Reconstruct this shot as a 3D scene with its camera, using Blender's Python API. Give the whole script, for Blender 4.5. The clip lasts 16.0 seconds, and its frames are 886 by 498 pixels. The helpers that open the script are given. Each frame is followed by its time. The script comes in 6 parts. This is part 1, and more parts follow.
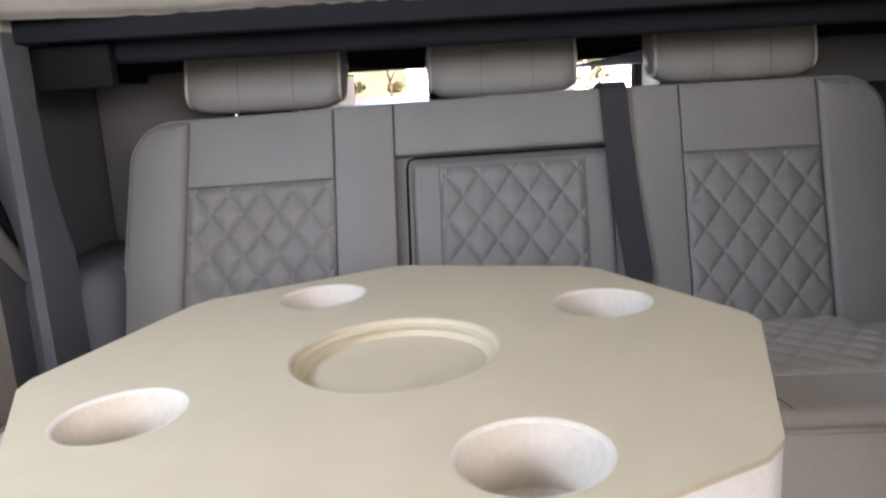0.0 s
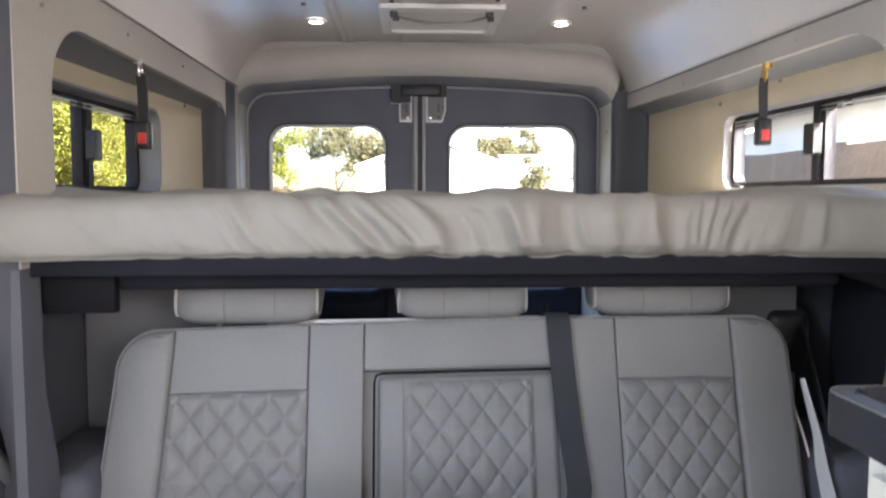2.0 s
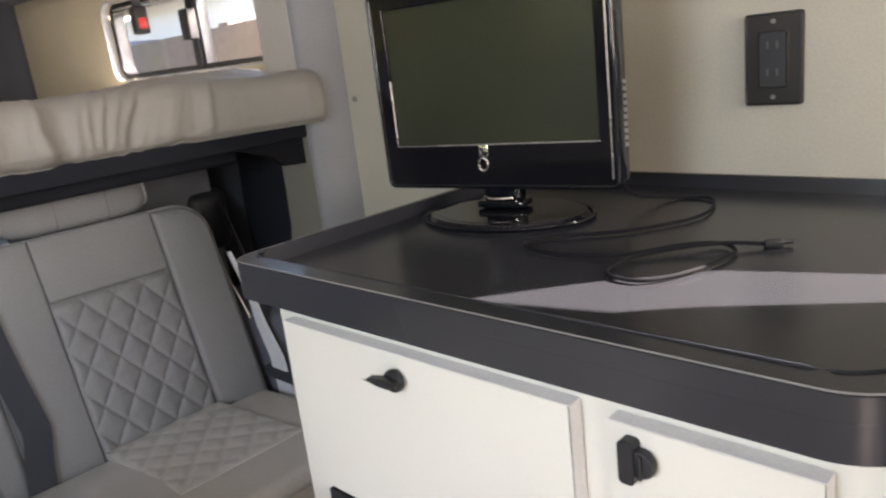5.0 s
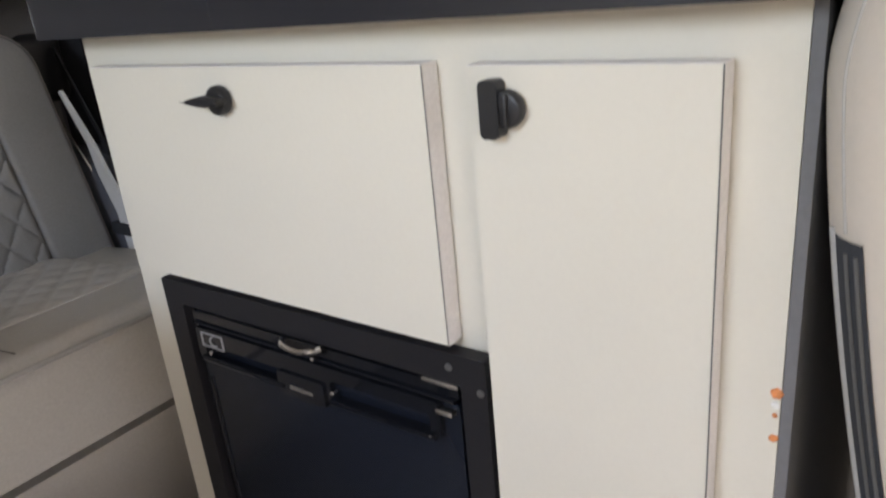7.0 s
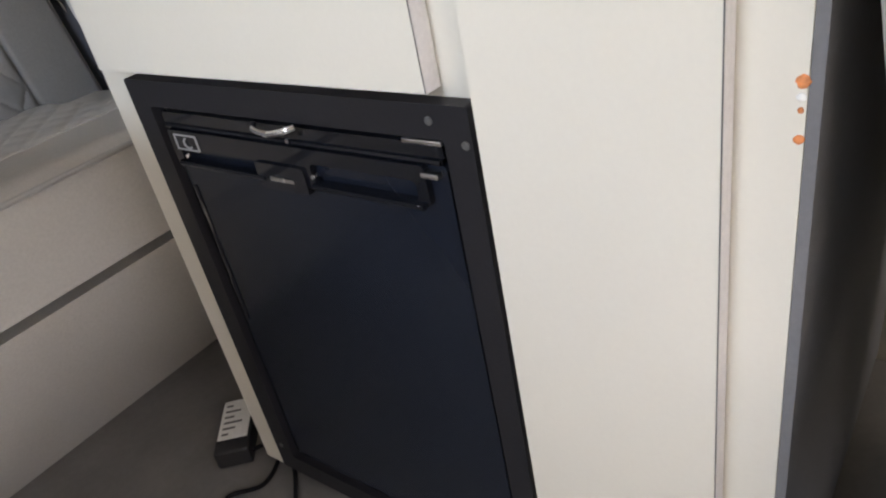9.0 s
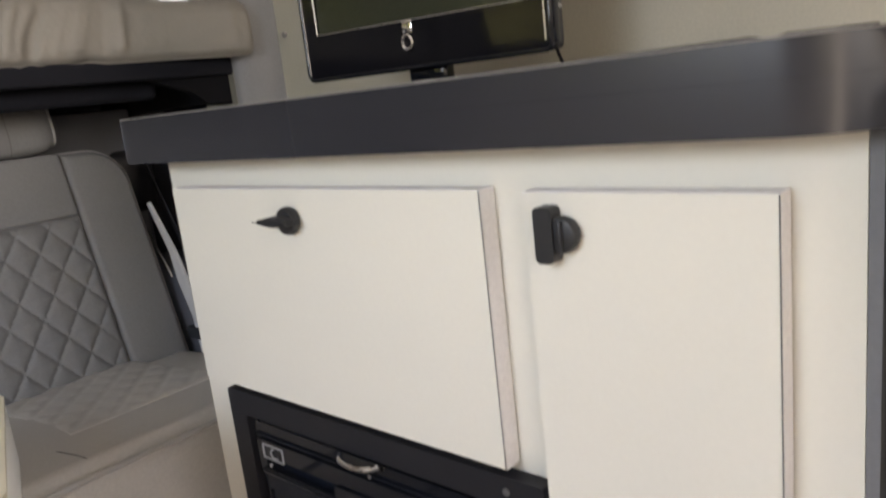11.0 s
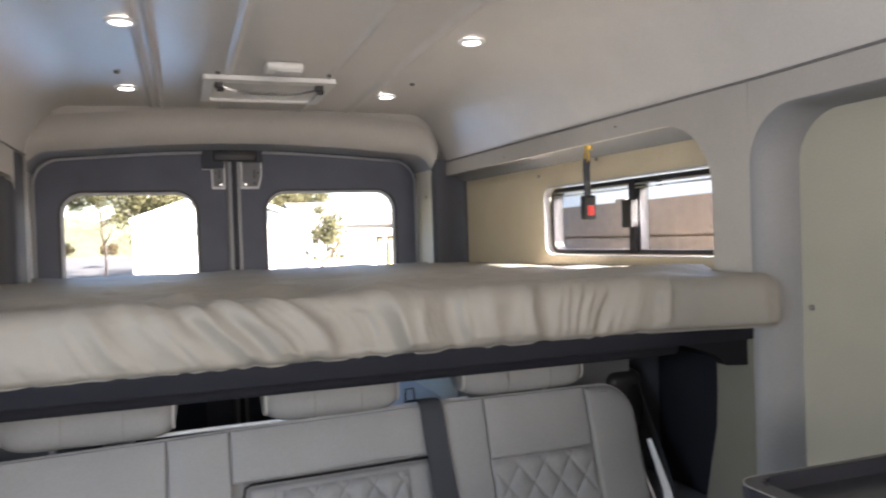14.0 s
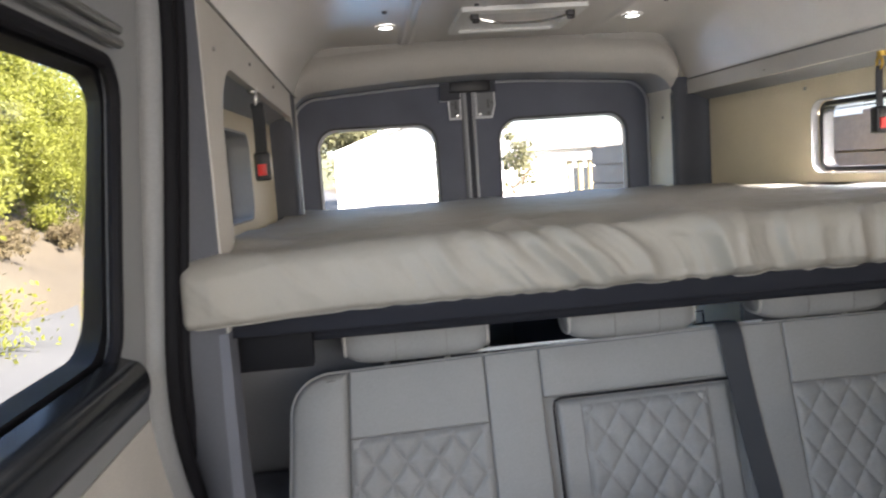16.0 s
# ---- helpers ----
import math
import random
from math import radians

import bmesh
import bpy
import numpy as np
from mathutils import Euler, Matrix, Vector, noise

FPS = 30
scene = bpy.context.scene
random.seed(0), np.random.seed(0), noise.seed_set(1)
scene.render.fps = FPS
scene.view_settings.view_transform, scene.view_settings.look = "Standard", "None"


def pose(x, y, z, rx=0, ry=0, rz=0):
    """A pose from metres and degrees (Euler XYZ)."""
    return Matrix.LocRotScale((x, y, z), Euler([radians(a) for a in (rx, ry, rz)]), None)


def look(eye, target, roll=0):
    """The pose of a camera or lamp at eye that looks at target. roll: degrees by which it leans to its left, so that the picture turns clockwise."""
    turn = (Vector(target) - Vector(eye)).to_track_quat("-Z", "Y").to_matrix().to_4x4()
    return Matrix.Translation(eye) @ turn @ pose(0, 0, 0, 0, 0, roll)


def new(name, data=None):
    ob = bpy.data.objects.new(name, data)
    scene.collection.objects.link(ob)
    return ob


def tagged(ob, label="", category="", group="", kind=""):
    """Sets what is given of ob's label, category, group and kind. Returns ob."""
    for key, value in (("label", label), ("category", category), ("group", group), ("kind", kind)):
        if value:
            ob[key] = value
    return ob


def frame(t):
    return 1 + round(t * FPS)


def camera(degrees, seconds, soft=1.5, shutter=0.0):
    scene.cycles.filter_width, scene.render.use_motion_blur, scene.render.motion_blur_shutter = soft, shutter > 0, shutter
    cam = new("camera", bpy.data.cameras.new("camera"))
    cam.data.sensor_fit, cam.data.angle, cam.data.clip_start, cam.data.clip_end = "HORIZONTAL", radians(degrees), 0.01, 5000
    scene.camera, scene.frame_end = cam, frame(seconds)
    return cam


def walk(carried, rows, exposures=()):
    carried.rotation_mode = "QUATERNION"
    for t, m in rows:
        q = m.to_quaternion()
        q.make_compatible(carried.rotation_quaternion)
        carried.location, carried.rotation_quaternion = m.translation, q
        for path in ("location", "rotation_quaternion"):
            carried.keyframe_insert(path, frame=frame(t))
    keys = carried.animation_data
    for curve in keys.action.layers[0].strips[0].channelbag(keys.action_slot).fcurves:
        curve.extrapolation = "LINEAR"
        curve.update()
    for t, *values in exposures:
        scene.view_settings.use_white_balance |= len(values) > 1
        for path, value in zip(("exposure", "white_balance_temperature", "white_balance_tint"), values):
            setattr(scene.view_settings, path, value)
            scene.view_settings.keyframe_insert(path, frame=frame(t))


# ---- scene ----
cam = camera(62.5, 16.0, soft=2.1, shutter=0.35)
PATH = [
    (0, (-0.065, 0.469, 0.837), (-0.144, 2.423, 0.415), -3.1),
    (0.5, (-0.072, 0.462, 0.863), (-0.125, 2.441, 0.572), -3.0),
    (1, (-0.077, 0.459, 0.88), (-0.09, 2.445, 0.647), -2.4),
    (1.5, (-0.076, 0.418, 0.95), (-0.045, 2.41, 0.772), -0.8),
    (2, (-0.103, 0.344, 1.073), (-0.013, 2.337, 0.933), 0.0),
    (2.5, (-0.137, 0.3, 1.164), (0.021, 2.291, 1.062), 0.6),
    (3, (-0.159, 0.298, 1.183), (0.136, 2.272, 1.054), 0.5),
    (3.5, (-0.135, 0.298, 1.157), (0.479, 2.18, 0.871), -0.7),
    (4, (-0.107, 0.303, 1.119), (0.904, 1.975, 0.695), -3.5),
    (4.2, (-0.101, 0.308, 1.112), (1.003, 1.914, 0.664), -5.0),
    (6.3, (-0.027, 0.321, 0.954), (1.484, 1.47, 0.324), -4.7),
    (6.5, (-0.024, 0.326, 0.921), (1.484, 1.465, 0.266), -5.0),
    (7, (-0.027, 0.335, 0.85), (1.459, 1.474, 0.147), -5.6),
    (7.5, (-0.016, 0.333, 0.795), (1.402, 1.483, -0.023), -7.4),
    (8, (-0.009, 0.342, 0.755), (1.299, 1.48, -0.243), -10.6),
    (8.2, (-0.005, 0.34, 0.746), (1.27, 1.477, -0.294), -12.0),
    (10.3, (0.006, 0.326, 0.794), (1.388, 1.55, 0.025), -11.1),
    (10.5, (-0.001, 0.326, 0.81), (1.412, 1.59, 0.174), -9.5),
    (11, (-0.021, 0.327, 0.864), (1.426, 1.641, 0.442), -6.5),
    (11.5, (-0.043, 0.323, 0.914), (1.425, 1.657, 0.657), -4.7),
    (12, (-0.061, 0.314, 0.959), (1.375, 1.697, 0.804), -4.7),
    (12.5, (-0.092, 0.327, 0.994), (1.212, 1.838, 0.88), -5.3),
    (13, (-0.156, 0.372, 1.057), (0.944, 2.042, 0.991), -5.6),
    (13.5, (-0.196, 0.393, 1.136), (0.693, 2.185, 1.119), -3.6),
    (14, (-0.264, 0.402, 1.168), (0.406, 2.286, 1.136), -1.9),
    (14.5, (-0.316, 0.408, 1.187), (0.214, 2.335, 1.108), -3.2),
    (15, (-0.371, 0.419, 1.183), (0.051, 2.37, 1.05), -2.9),
    (15.5, (-0.439, 0.424, 1.194), (-0.127, 2.391, 1.02), -3.5),
    (16, (-0.507, 0.415, 1.182), (-0.314, 2.395, 0.972), -4.0),
]
walk(cam, [(t, look(eye, target, roll)) for t, eye, target, roll in PATH],
     exposures=[(0.0, 3.30, 6700, 19), (1.0, 3.35, 6600, 20), (2.0, 3.60, 6300, 17), (3.0, 3.43, 6500, 16), (3.5, 3.62, 6450, 15), (4.0, 3.68, 6500, 17), (6.5, 3.06, 7100, 18), (7.5, 3.15, 6650, 16), (8.0, 3.40, 6550, 16), (10.5, 3.10, 7150, 17), (11.0, 3.14, 7100, 18), (12.0, 3.26, 6750, 18), (13.0, 3.50, 6600, 17), (14.0, 3.40, 6550, 16), (15.0, 3.32, 6450, 14), (16.0, 3.36, 6380, 13)])

# ---- world and sun ----
SUN_AZ, SUN_EL = 131.0, 37.0   # degrees from the rear axis towards the right side, and above the horizon
world = bpy.data.worlds.new("daylight")
scene.world = world
world.use_nodes = True
wn = world.node_tree.nodes
sky = wn.new("ShaderNodeTexSky")
sky.sky_type, sky.sun_disc = "NISHITA", False
sky.sun_elevation, sky.sun_rotation = radians(SUN_EL), radians(SUN_AZ)
sky.air_density, sky.dust_density = 1.0, 2.0
world.node_tree.links.new(sky.outputs[0], wn["Background"].inputs[0])
wn["Background"].inputs[1].default_value = 0.085
sun = new("sun", bpy.data.lights.new("sun", "SUN"))
sun.data.energy, sun.data.angle, sun.data.color = 5.0, radians(0.5), (1.0, 0.93, 0.82)
sa, se = radians(SUN_AZ), radians(SUN_EL)
SUN_DIR = Vector((math.sin(sa) * math.cos(se), math.cos(sa) * math.cos(se), math.sin(se)))
sun.matrix_world = look(SUN_DIR * 20, (0, 0, 0))


def window_lamp(name, at, towards, w, h, watts, color=(0.93, 0.97, 1.0)):
    """The sky's light in an opening of the cab."""
    l = new(name, bpy.data.lights.new(name, "AREA"))
    l.data.shape, l.data.size, l.data.size_y, l.data.energy, l.data.color = "RECTANGLE", w, h, watts, color
    l.matrix_world = look(at, towards)


window_lamp("windscreen_light", (0.0, -1.50, 1.20), (0.0, 1.0, 0.95), 1.40, 0.52, 1.00, (1.0, 0.92, 0.85))
window_lamp("passenger_window_light", (0.89, -0.50, 1.20), (-0.75, 2.0, 1.45), 0.85, 0.40, 2.60, (1.0, 0.91, 0.81))
window_lamp("driver_window_light", (-0.84, -0.80, 1.18), (0.3, 0.3, 0.8), 0.90, 0.42, 0.30, (1.0, 0.91, 0.83))
window_lamp("sliding_door_light", (-0.79, 0.66, 1.16), (0.5, 0.80, 0.82), 0.44, 0.30, 1.05, (0.72, 0.86, 1.0))

# ---- materials ----


def mat(name, color, rough=0.5, metal=0.0, grain=0.06, grain_size=0.004, stain=0.06, stain_size=0.15,
        bump=0.1, bump_size=0.003, vor=False, tint=None, spec=0.5, coat=0.0, sheen=0.0, rand=0.0, emit=0.0, trans=0.0, ior=1.45):
    """A procedural surface: colour varied at two sizes (metres), with fine relief."""
    m = bpy.data.materials.new(name)
    m.use_nodes = True
    nt = m.node_tree
    n, l = nt.nodes, nt.links
    b = n["Principled BSDF"]
    tc = n.new("ShaderNodeTexCoord")
    fine = n.new("ShaderNodeTexNoise")
    fine.inputs["Scale"].default_value = 1 / grain_size
    fine.inputs["Detail"].default_value = 3
    coarse = n.new("ShaderNodeTexNoise")
    coarse.inputs["Scale"].default_value = 1 / stain_size
    coarse.inputs["Detail"].default_value = 4
    for t in (fine, coarse):
        l.new(tc.outputs["Object"], t.inputs["Vector"])

    def ramp(src, lo, hi):
        r = n.new("ShaderNodeMapRange")
        r.inputs["From Min"].default_value, r.inputs["From Max"].default_value = 0.25, 0.75
        r.inputs["To Min"].default_value, r.inputs["To Max"].default_value = lo, hi
        l.new(src, r.inputs["Value"])
        return r.outputs[0]
    mul = n.new("ShaderNodeMath")
    mul.operation = "MULTIPLY"
    l.new(ramp(fine.outputs["Fac"], 1 - grain, 1 + grain), mul.inputs[0])
    l.new(ramp(coarse.outputs["Fac"], 1 - stain, 1 + stain), mul.inputs[1])
    val = mul.outputs[0]
    if rand:
        oi = n.new("ShaderNodeObjectInfo")
        m2 = n.new("ShaderNodeMath")
        m2.operation = "MULTIPLY"
        rr_ = n.new("ShaderNodeMapRange")
        rr_.inputs["To Min"].default_value, rr_.inputs["To Max"].default_value = 1 - rand, 1 + rand
        l.new(oi.outputs["Random"], rr_.inputs["Value"])
        l.new(val, m2.inputs[0])
        l.new(rr_.outputs[0], m2.inputs[1])
        val = m2.outputs[0]
    mix = n.new("ShaderNodeMix")
    mix.data_type = "RGBA"
    mix.inputs["A"].default_value = (*color, 1)
    mix.inputs["B"].default_value = (*(tint or color), 1)
    l.new(coarse.outputs["Fac"], mix.inputs["Factor"])
    sc = n.new("ShaderNodeVectorMath")
    sc.operation = "SCALE"
    l.new(mix.outputs["Result"], sc.inputs[0])
    l.new(val, sc.inputs["Scale"])
    l.new(sc.outputs[0], b.inputs["Base Color"])
    if stain:
        l.new(ramp(coarse.outputs["Fac"], max(0.02, rough * 0.88), min(1, rough * 1.12)), b.inputs["Roughness"])
    else:
        b.inputs["Roughness"].default_value = rough
    b.inputs["Metallic"].default_value = metal
    b.inputs["Specular IOR Level"].default_value = spec
    b.inputs["Coat Weight"].default_value = coat
    b.inputs["Coat Roughness"].default_value = 0.05
    b.inputs["Sheen Weight"].default_value = sheen
    b.inputs["Transmission Weight"].default_value = trans
    b.inputs["IOR"].default_value = ior
    if emit:
        b.inputs["Emission Color"].default_value = (*color, 1)
        b.inputs["Emission Strength"].default_value = emit
    if bump:
        if vor:
            t = n.new("ShaderNodeTexVoronoi")
            t.inputs["Scale"].default_value = 1 / bump_size
            out = t.outputs["Distance"]
        else:
            t = n.new("ShaderNodeTexNoise")
            t.inputs["Scale"].default_value = 1 / bump_size
            t.inputs["Detail"].default_value = 2
            out = t.outputs["Fac"]
        l.new(tc.outputs["Object"], t.inputs["Vector"])
        bp = n.new("ShaderNodeBump")
        bp.inputs["Strength"].default_value = bump
        bp.inputs["Distance"].default_value = bump_size * 0.5
        l.new(out, bp.inputs["Height"])
        l.new(bp.outputs[0], b.inputs["Normal"])
    return m


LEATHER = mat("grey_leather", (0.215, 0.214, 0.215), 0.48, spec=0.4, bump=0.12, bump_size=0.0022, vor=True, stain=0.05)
LEATHER_PIPE = mat("leather_piping", (0.40, 0.39, 0.375), 0.4, bump=0.1)
SEAM = mat("seam_thread", (0.17, 0.165, 0.16), 0.8)
# The backrest's leather, lightened to make up for weak light on seat and skirt.
LEATHER_SEAT = mat("grey_leather_lightened", (0.50, 0.48, 0.445), 0.38, bump=0.1, bump_size=0.0022, vor=True, stain=0.04)
LEATHER_PALE = mat("pale_leather", (0.55, 0.50, 0.44), 0.45, bump=0.08, bump_size=0.0018, vor=True, grain=0.02)
COVER = mat("mattress_cloth", (0.235, 0.222, 0.200), 0.55, bump=0.22, bump_size=0.035, grain=0.03, grain_size=0.002, stain=0.03, stain_size=0.4)
CREAM = mat("cream_laminate", (0.675, 0.655, 0.585), 0.42, bump=0.03, bump_size=0.004, grain=0.012, stain=0.03, stain_size=0.3)
# Door edge bands, painted paler for the front window's light on them.
CREAM_EDGE = mat("cream_edge_lightened", (0.76, 0.735, 0.725), 0.5, bump=0.1, stain=0.04)
WALL = mat("beige_wall_vinyl", (0.43, 0.41, 0.335), 0.55, bump=0.2, bump_size=0.003, stain=0.05)
WALL_WARM = mat("cream_wall_vinyl", (0.50, 0.435, 0.315), 0.55, bump=0.2, bump_size=0.003, stain=0.06)
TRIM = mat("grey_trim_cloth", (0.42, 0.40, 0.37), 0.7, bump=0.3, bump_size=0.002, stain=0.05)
HEADER = mat("header_trim_cloth", (0.43, 0.415, 0.385), 0.65, bump=0.3, bump_size=0.002, stain=0.05)
TRIM_OLIVE = mat("olive_lower_trim", (0.175, 0.17, 0.14), 0.7, bump=0.2, bump_size=0.002, stain=0.05)
TRIM_LOW = mat("grey_lower_trim", (0.165, 0.168, 0.178), 0.8, bump=0.2, bump_size=0.002, stain=0.05)
CREAM_JAMB = mat("cream_painted_frame", (0.80, 0.755, 0.65), 0.45, bump=0.05, stain=0.06)
JAMB = mat("pale_blue_grey_trim", (0.36, 0.365, 0.38), 0.6, bump=0.15, bump_size=0.002, stain=0.05)
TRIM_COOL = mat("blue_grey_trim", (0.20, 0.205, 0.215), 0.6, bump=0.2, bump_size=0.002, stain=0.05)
CEIL = mat("ceiling_vinyl", (0.61, 0.585, 0.555), 0.36, bump=0.15, bump_size=0.003, stain=0.04)
PILLAR = mat("dark_blue_grey_trim", (0.058, 0.062, 0.075), 0.7, bump=0.2, bump_size=0.002, stain=0.06)
CHAR = mat("charcoal_carpet", (0.055, 0.058, 0.068), 0.95, spec=0.1, bump=0.5, bump_size=0.002, stain=0.1, grain=0.15, grain_size=0.002)
DOORCLOTH = mat("blue_grey_door_carpet", (0.158, 0.167, 0.202), 0.95, spec=0.15, bump=0.5, bump_size=0.002, stain=0.1, grain=0.12, grain_size=0.002)
DOORPLASTIC = mat("navy_moulded_plastic", (0.045, 0.056, 0.085), 0.32, bump=0.05, stain=0.05)
BLACKCARPET = mat("black_carpet", (0.017, 0.018, 0.023), 0.95, spec=0.08, bump=0.5, bump_size=0.002, stain=0.1, grain=0.15, grain_size=0.002)
CHAR_MID = mat("dark_grey_carpet", (0.118, 0.124, 0.146), 0.95, spec=0.15, bump=0.5, bump_size=0.002, stain=0.1, grain=0.15, grain_size=0.002)
COUNTER = mat("charcoal_countertop", (0.0225, 0.0233, 0.0285), 0.25, spec=0.65, bump=0.0, grain=0.0, stain=0.0)
BLACK = mat("black_plastic", (0.018, 0.018, 0.02), 0.42, bump=0.1)
SEALGREY = mat("grey_door_seal", (0.40, 0.41, 0.43), 0.5, bump=0.1)
RUBBER = mat("black_rubber", (0.010, 0.010, 0.012), 0.65, spec=0.08, bump=0.1)
GLOSS = mat("gloss_black", (0.006, 0.007, 0.010), 0.07, bump=0.0, spec=0.35, coat=0.15)
BEZEL = mat("bezel_black", (0.007, 0.007, 0.009), 0.07, spec=0.22, bump=0.0)
FOOTBLACK = mat("foot_black", (0.008, 0.008, 0.010), 0.05, spec=0.35, bump=0.0)
FRIDGE = mat("fridge_black", (0.009, 0.012, 0.020), 0.2, spec=0.35, bump=0.0, grain=0.0)
SATIN = mat("satin_black_moulding", (0.010, 0.011, 0.013), 0.16, spec=0.3, bump=0.0)
BRONZE = mat("dark_bronze", (0.022, 0.018, 0.015), 0.4, 0.3, bump=0.05)
FRAME = mat("satin_black_frame", (0.014, 0.014, 0.017), 0.5, spec=0.3, bump=0.1)
SCREEN = mat("screen_glass", (0.029, 0.033, 0.021), 0.22, spec=0.4, bump=0.0)
STEEL = mat("steel", (0.62, 0.62, 0.62), 0.28, 1.0, bump=0.05)
ANCHOR = mat("bright_zinc", (0.92, 0.92, 0.93), 0.22, 1.0, bump=0.0)
CHROME = mat("chrome", (0.8, 0.8, 0.8), 0.1, 1.0, bump=0.0)
BRASS = mat("brass", (0.55, 0.37, 0.09), 0.4, 1.0, bump=0.05)
WHITE = mat("white_plastic", (0.78, 0.78, 0.76), 0.35, bump=0.05)
LID = mat("gloss_white_lid", (0.82, 0.82, 0.81), 0.14, bump=0.02)
WHITE_METAL = mat("white_painted_metal", (0.70, 0.71, 0.72), 0.35, bump=0.05, stain=0.1)
CUPWHITE = mat("cup_white", (0.60, 0.575, 0.52), 0.3, bump=0.05)
BEECH = mat("pale_table_laminate", (0.485, 0.445, 0.335), 0.40, bump=0.05, bump_size=0.03, grain=0.01, stain=0.045, stain_size=0.035)
STRAP = mat("charcoal_webbing", (0.035, 0.038, 0.045), 0.8, bump=0.5, bump_size=0.0015)
RED = mat("red_button", (0.55, 0.035, 0.03), 0.35, bump=0.0)
FLOOR = mat("dark_vinyl_floor", (0.155, 0.150, 0.142), 0.5, bump=0.1, bump_size=0.006, grain=0.07, grain_size=0.012, stain=0.22, stain_size=0.12)
ORANGE = mat("orange_putty", (0.66, 0.24, 0.09), 0.6, bump=0.4, bump_size=0.003, stain=0.3, stain_size=0.005)
BADGE = mat("grey_badge", (0.30, 0.30, 0.31), 0.4, bump=0.0)
LABEL = mat("white_label", (0.75, 0.75, 0.72), 0.5, bump=0.0)
INK = mat("grey_ink", (0.12, 0.12, 0.12), 0.6, bump=0.0)
LCD = mat("green_lcd", (0.32, 0.36, 0.06), 0.4, bump=0.0, emit=0.015)
CAPGREY = mat("grey_cap", (0.22, 0.21, 0.20), 0.3, bump=0.0)
PANEL = mat("grey_panel_plastic", (0.085, 0.085, 0.085), 0.5, bump=0.1)
BLUE = mat("blue_cloth", (0.05, 0.16, 0.36), 0.8, bump=0.4, bump_size=0.002)
LAMP = mat("lamp_diffuser", (1.0, 0.97, 0.92), 0.4, bump=0.0, emit=1.1)
GLASS = mat("window_glass", (1, 1, 1), 0.0, bump=0.0, grain=0, stain=0, trans=1.0, ior=1.12)
WOODFENCE = mat("weathered_boards", (0.150, 0.116, 0.093), 0.8, bump=0.3, bump_size=0.02, grain=0.08, grain_size=0.05, stain=0.2, stain_size=0.4, rand=0.05)
POST = mat("tan_post", (0.30, 0.24, 0.13), 0.7, bump=0.2, bump_size=0.01)
SIDING = mat("white_siding", (0.82, 0.81, 0.78), 0.6, bump=0.1, bump_size=0.02, stain=0.05, stain_size=0.8)
ROOF = mat("grey_shingle", (0.17, 0.165, 0.155), 0.85, bump=0.5, bump_size=0.05, grain=0.2, grain_size=0.05)
DIRT = mat("dry_ground", (0.060, 0.046, 0.031), 0.95, bump=0.6, bump_size=0.05, grain=0.2, grain_size=0.05, stain=0.25, stain_size=1.5, tint=(0.042, 0.035, 0.023))
ASPHALT = mat("driveway_asphalt", (0.055, 0.055, 0.057), 0.9, bump=0.5, bump_size=0.01, grain=0.2, grain_size=0.02, stain=0.15, stain_size=1.0)
LEAF = mat("leaf_green", (0.085, 0.108, 0.013), 0.55, bump=0.0, grain=0.35, grain_size=0.15, stain=0.35, stain_size=0.6, tint=(0.165, 0.165, 0.018))
HILL = mat("hillside_scrub", (0.125, 0.12, 0.035), 0.8, bump=0.8, bump_size=0.15, grain=0.35, grain_size=0.12, stain=0.35, stain_size=0.9, tint=(0.066, 0.074, 0.014))
FARWOOD = mat("far_woods", (0.085, 0.088, 0.05), 0.9, bump=0.8, bump_size=0.3, grain=0.3, grain_size=0.25, stain=0.4, stain_size=1.5, tint=(0.05, 0.055, 0.03))
LEAF_PALE = mat("leaf_pale", (0.16, 0.15, 0.08), 0.6, bump=0.0, grain=0.3, grain_size=0.15, stain=0.3, stain_size=0.5, tint=(0.12, 0.12, 0.055))
LEAF_DRY = mat("leaf_yellow", (0.185, 0.180, 0.020), 0.6, bump=0.0, grain=0.35, grain_size=0.15, stain=0.35, stain_size=0.6, tint=(0.115, 0.135, 0.016))


def let_light_through(m, share):
    """Thin leaves glow with the light behind them."""
    nt = m.node_tree
    out, b = nt.nodes["Material Output"], nt.nodes["Principled BSDF"]
    tr, mx = nt.nodes.new("ShaderNodeBsdfTranslucent"), nt.nodes.new("ShaderNodeMixShader")
    nt.links.new(b.inputs["Base Color"].links[0].from_socket, tr.inputs["Color"])
    mx.inputs[0].default_value = share
    nt.links.new(b.outputs[0], mx.inputs[1])
    nt.links.new(tr.outputs[0], mx.inputs[2])
    nt.links.new(mx.outputs[0], out.inputs["Surface"])


TWIG = mat("dry_brush", (0.13, 0.092, 0.05), 0.8, bump=0.0, grain=0.3, grain_size=0.1, stain=0.3, stain_size=0.4, tint=(0.10, 0.085, 0.04))
for leafy in (LEAF, LEAF_PALE, LEAF_DRY, TWIG):
    let_light_through(leafy, 0.58)
BARK = mat("bark", (0.16, 0.12, 0.09), 0.9, bump=0.8, bump_size=0.03, grain=0.3, grain_size=0.03)
CARBLUE = mat("pale_blue_paint", (0.18, 0.36, 0.62), 0.3, bump=0.0, coat=0.5)
DARKGLASS = mat("dark_car_glass", (0.03, 0.035, 0.04), 0.08, bump=0.0)

# ---- mesh tools ----


